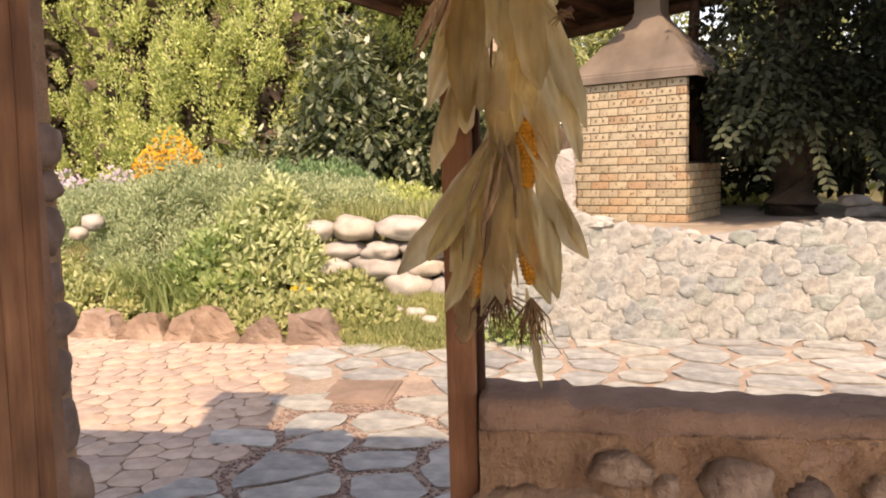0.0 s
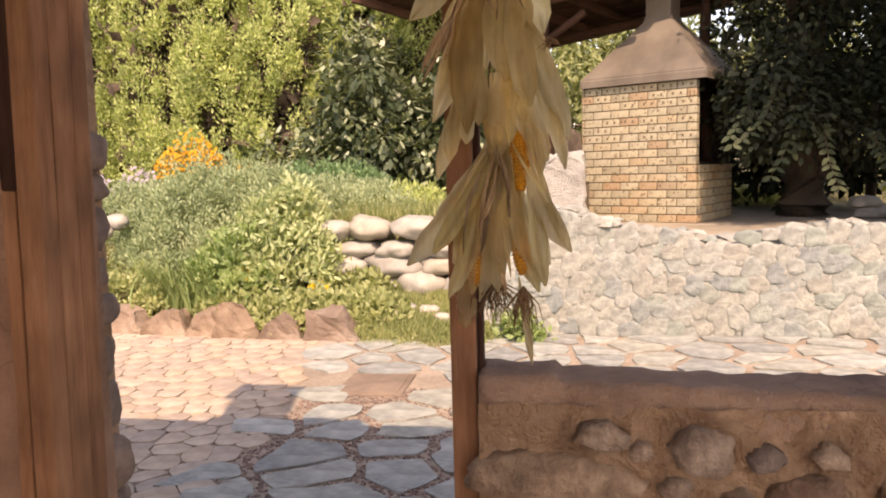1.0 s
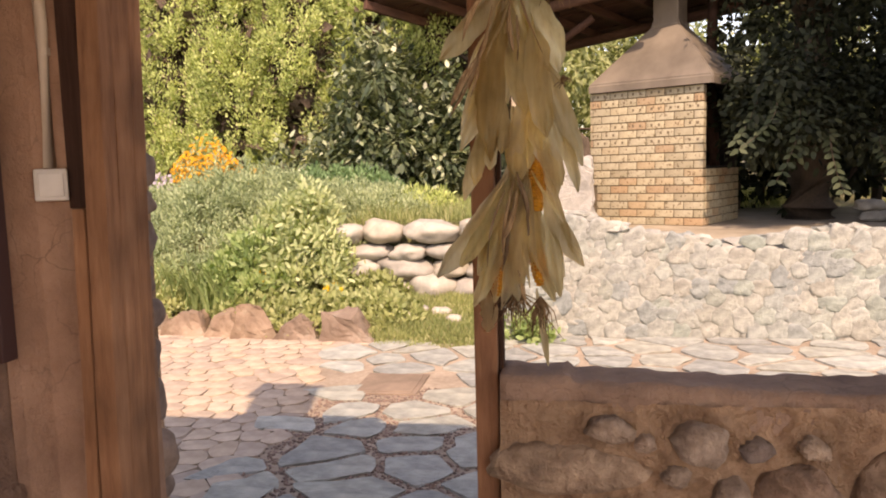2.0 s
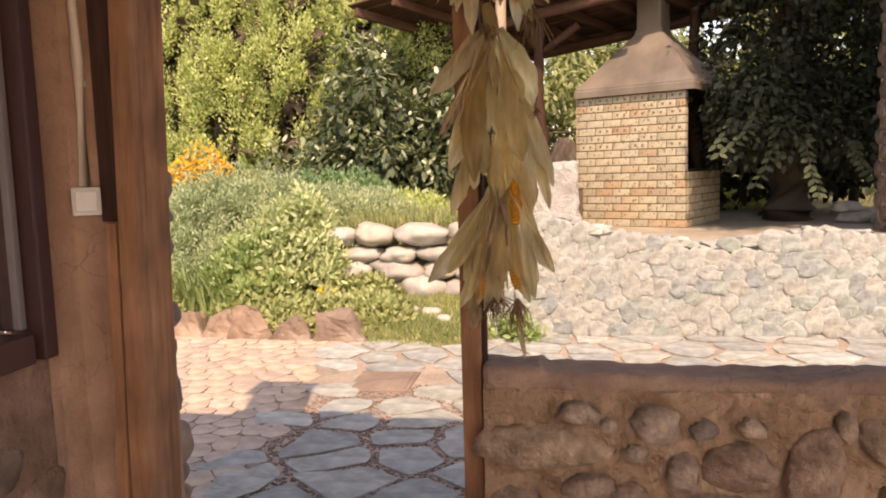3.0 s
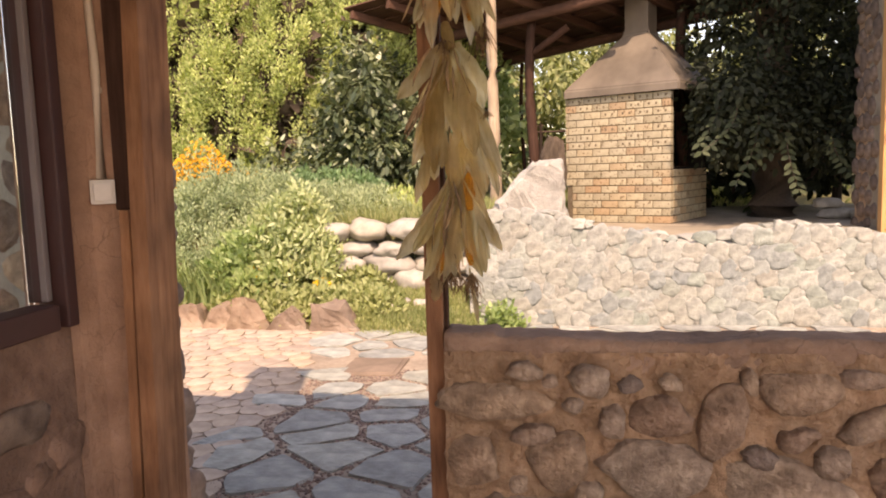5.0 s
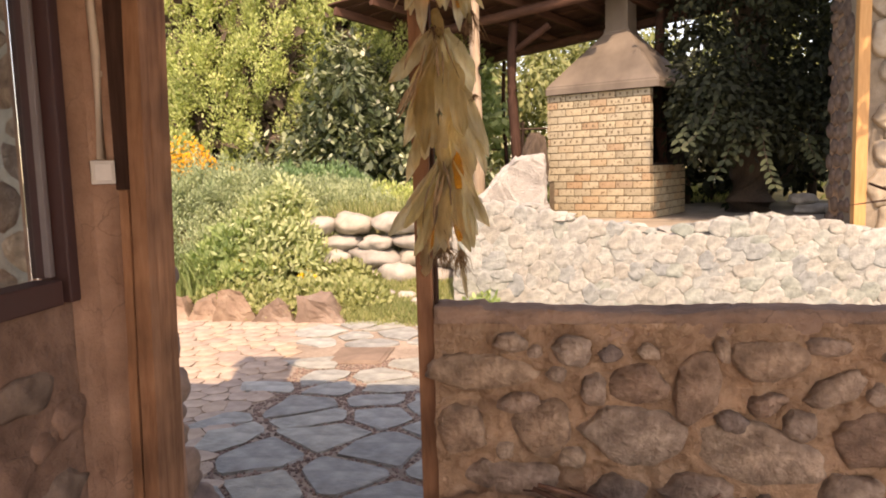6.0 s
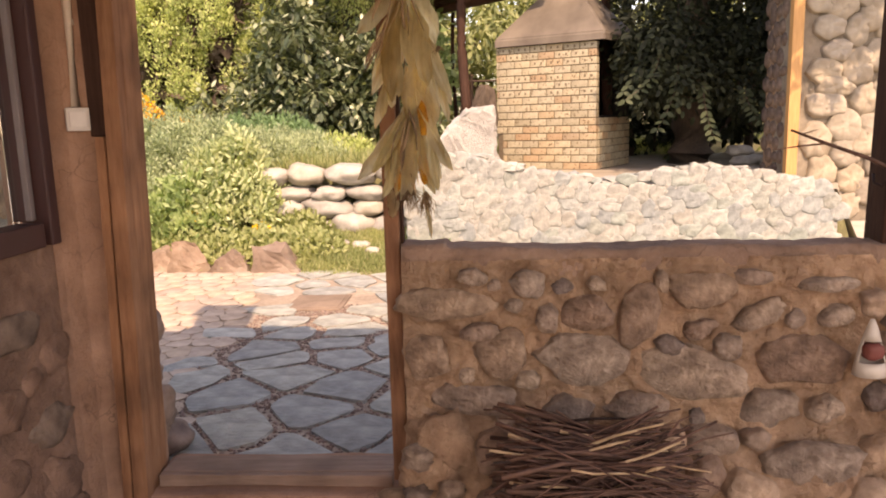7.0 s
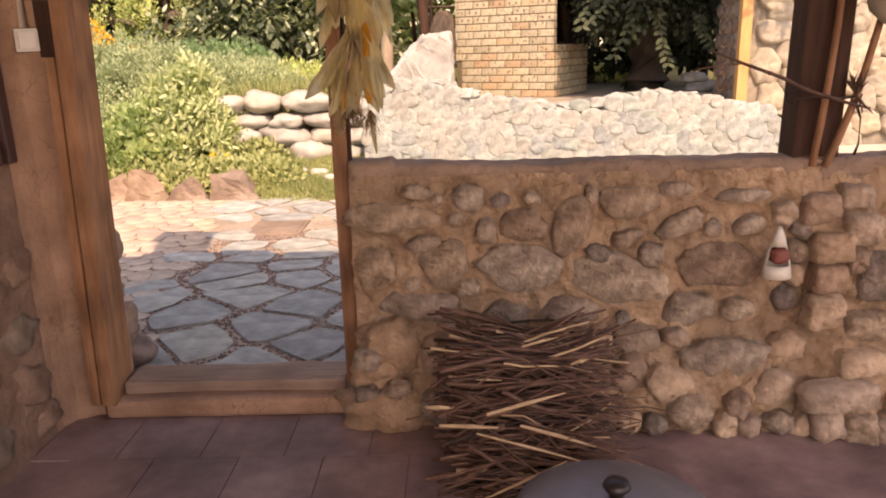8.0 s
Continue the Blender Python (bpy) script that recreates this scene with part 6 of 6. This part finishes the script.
for i in range(N):
    pts = twig_points(i, N, r)
    thick = r.choice((0.0025, 0.003, 0.004, 0.005, 0.0065))
    bm = tube_bm(pts, [thick * (1.15 - 0.1 * k) for k in range(6)], 5, 0.2)
    pale = r.random() < 0.05
    front = pts[2][1] < 0.66 + 0.16 * i / N or i > N * 0.86
    if front and i % 2 == 0 or pale:
        part("twig", bm, twig_pale if pale else twig_mat, tw, "pale split twig" if pale else "", True)
    else:
        me = bpy.data.meshes.new("t")
        bm.to_mesh(me)
        bm.free()
        rest.from_mesh(me)
        bpy.data.meshes.remove(me)
tagged(part("inner_twig_mass", rest, twig_mat, tw, "tangled brown prunings", True), kind="stuff")
for (a, b, w) in (((0.20, 0.60, 0.235), (0.36, 0.57, 0.24), 0.020), ((0.33, 0.60, 0.265), (0.55, 0.64, 0.305), 0.018), ((0.42, 0.59, 0.235), (0.63, 0.60, 0.16), 0.017), ((0.44, 0.78, 0.385), (0.55, 0.80, 0.405), 0.013),
                  ((0.58, 0.74, 0.345), (0.63, 0.74, 0.36), 0.014), ((0.30, 0.50, 0.06), (0.54, 0.53, 0.16), 0.012), ((0.16, 0.66, 0.26), (0.24, 0.68, 0.245), 0.02), ((0.30, 0.57, 0.225), (0.60, 0.57, 0.13), 0.012)):
    a, b = Vector(a), Vector(b)
    m = (a + b) / 2 + Vector((0, -0.01, 0.006))
    part("twig", tube_bm([a, m, b], [w * 0.22, w * 0.34, w * 0.12], 6, 0.5), twig_pale, tw, "pale split twig")
for (a, b) in (((0.70, 0.74, 0.20), (0.92, 0.80, 0.15)), ((0.66, 0.80, 0.36), (0.84, 0.86, 0.40)), ((0.70, 0.78, 0.31), (0.80, 0.82, 0.25)), ((0.10, 0.70, 0.20), (0.24, 0.70, 0.20)), ((0.66, 0.84, 0.40), (0.73, 0.88, 0.44))):
    a, b = Vector(a), Vector(b)
    part("twig", tube_bm([a, (a + b) / 2 + Vector((0, 0, 0.015)), b], [0.0035, 0.003, 0.0015], 5), twig_mat, tw)

# ---- lidded pot ----
pot = thing("lidded_pot", "grey lidded pan standing in front of the twigs", "pot", (0.58, 0.13, 0.0))
prof = [(0.0, 0.0), (0.17, 0.0), (0.195, 0.02), (0.20, 0.26), (0.205, 0.265)]


def lathe(profile, sides=40):
    bm = bmesh.new()
    rings = []
    for rr, z in profile:
        rings.append([bm.verts.new((rr * math.cos(2 * math.pi * k / sides), rr * math.sin(2 * math.pi * k / sides), z)) for k in range(sides)] if rr > 0 else [bm.verts.new((0, 0, z))])
    for a, b in zip(rings, rings[1:]):
        for k in range(sides):
            q = (k + 1) % sides
            if len(a) == 1:
                bm.faces.new((a[0], b[k], b[q]))
            elif len(b) == 1:
                bm.faces.new((a[k], a[q], b[0]))
            else:
                bm.faces.new((a[k], a[q], b[q], b[k]))
    bmesh.ops.recalc_face_normals(bm, faces=bm.faces[:])
    return bm


part("body", lathe(prof), enamel, pot, "", True)
lid = part("lid", lathe([(0.212, 0.262), (0.216, 0.270), (0.212, 0.278), (0.20, 0.283), (0.15, 0.302), (0.09, 0.314), (0.04, 0.319), (0.0, 0.320)]), enamel, pot, "domed grey lid", True)
part("knob", lathe([(0.0, 0.318), (0.016, 0.319), (0.014, 0.330), (0.026, 0.338), (0.030, 0.346), (0.024, 0.356), (0.0, 0.359)], 24), black_knob, lid, "black knob", True)

# ---- dark post on the half wall, with sticks and wire ----
dpost = thing("wall_post", "dark stained rough timber post on the half wall", "post", (1.415, 1.20, 0.845))
part("timber", box_bm((0.15, 0.11, 1.42), (0, 0, 0.71), 0.008, 2, 0.006, 3), dark_wood, dpost, "", False, pose(0, 0, 0, 0, 0.8))
part("clay_foot", rock_bm((0.20, 0.15, 0.06), 31, 3, 0.3), clay_cap, dpost, "", True, pose(0, 0, 0.0))
for a, b, rr in (((1.392, 1.115, 0.84), (1.46, 1.13, 2.0), 0.010), ((1.43, 1.11, 0.84), (1.62, 1.14, 1.45), 0.011)):
    st = thing("peeled_stick", "peeled pale stick leaning against the dark post", "stick", a, group="sticks on the post")
    d = Vector(b) - Vector(a)
    part("shaft", tube_bm([d * t + Vector((0.012 * math.sin(t * 5), 0, 0)) for t in np.linspace(0, 1, 9)], [rr * (1.15 - 0.3 * t) for t in np.linspace(0, 1, 9)], 8, 0.15), pine, st, "", True)
br = thing("dry_branch", "thin dry dark branch wired across the post", "branch", (1.045, 1.10, 1.205))
part("stem", tube_bm([(0, 0.0, 0), (0.10, 0, -0.04), (0.22, 0, -0.085), (0.30, 0, -0.125), (0.42, -0.01, -0.165), (0.50, 0.0, -0.185)], [0.0035, 0.005, 0.006, 0.0065, 0.006, 0.004], 6, 0.3), twig_mat, br, "", True)
part("side_twig", tube_bm([(0.10, 0, -0.04), (0.03, 0, -0.045), (-0.05, 0, -0.055)], [0.003, 0.0025, 0.001], 5), twig_mat, br)
part("side_twig", tube_bm([(0.03, 0, -0.012), (0.07, -0.01, 0.0)], [0.002, 0.001], 5), twig_mat, br)
for k in range(5):
    x = 0.12 + 0.06 * k
    part("bud", tube_bm([(x, 0, -0.045 - 0.41 * (x - 0.1)), (x + 0.006, -0.004, -0.033 - 0.41 * (x - 0.1))], [0.003, 0.001], 5), twig_mat, br)
wi = thing("wire_tie", "rusty wire tied round the post with bent ends", "wire", (1.40, 1.20, 1.04))
part("loop", tube_bm([(-0.085, -0.03, 0.03), (-0.092, -0.05, 0.005), (-0.078, -0.07, -0.002), (-0.07, -0.075, 0.012), (-0.02, -0.098, 0.02), (0.05, -0.10, 0.012), (0.10, -0.085, 0.015), (0.125, -0.07, 0.0), (0.135, -0.06, 0.02)], 0.0045, 6), wire_mat, wi, "", True)
part("loose_end", tube_bm([(0.11, -0.085, 0.0), (0.125, -0.09, -0.05), (0.128, -0.09, -0.13), (0.118, -0.09, -0.165)], [0.003, 0.003, 0.003, 0.005], 6), wire_mat, wi, "", True)
hb = thing("dry_herbs", "dry brown herb tuft tied to the post", "dried herbs", (1.505, 1.11, 1.06))
for k in range(26):
    d = Vector((rnd.gauss(0, 0.4), rnd.gauss(0, 0.3), rnd.choice((1, 1, -0.7)))).normalized() * rnd.uniform(0.03, 0.085)
    part("sprig", tube_bm([(0, 0, 0), d * 0.6 + Vector((rnd.gauss(0, 0.004), 0, 0)), d], [0.004, 0.003, 0.001], 4), twig_mat, hb)
gd = thing("dried_gourd", "pale dried gourd hung beside the dark post", "gourd", (1.60, 1.08, 1.26))
part("body", rock_bm((0.22, 0.16, 0.20), 55, 3, 0.12, 0.8), house_stone, gd, "", True, pose(0, 0, 0.10))
part("cord", tube_bm([(0, 0, 0.18), (0.0, 0.02, 1.0)], 0.004, 6), silk_mat, gd)

# ---- broken glazed cone hung on the stones ----
vz = thing("glazed_cone", "broken white glazed cone with a red clay ball inside", "ornament", (1.275, 1.035, 0.50))
bm = bmesh.new()
sides, rings = 20, []
for i in range(9):
    t = i / 8
    rr = 0.045 * (t ** 0.8) * (1.0 - 0.1 * max(0, t - 0.7) * 3) + 0.002
    rings.append([bm.verts.new((rr * math.cos(2 * math.pi * k / sides), 0.8 * rr * math.sin(2 * math.pi * k / sides), 0.165 * (1 - t))) for k in range(sides)])
for i, (a, b) in enumerate(zip(rings, rings[1:])):
    for k in range(sides):
        ang = (k + 0.5) / sides * 360
        if 3 <= i <= 5 and 205 < ang < 320:
            continue
        bm.faces.new((a[k], a[(k + 1) % sides], b[(k + 1) % sides], b[k]))
shell = part("shell", bm, shell_white, vz, "", True)
so = shell.modifiers.new("thick", "SOLIDIFY")
so.thickness = 0.004
part("ball", rock_bm((0.058, 0.05, 0.052), 12, 3, 0.2), shell_red, vz, "dark red clay ball", True, pose(0.0, -0.008, 0.075))
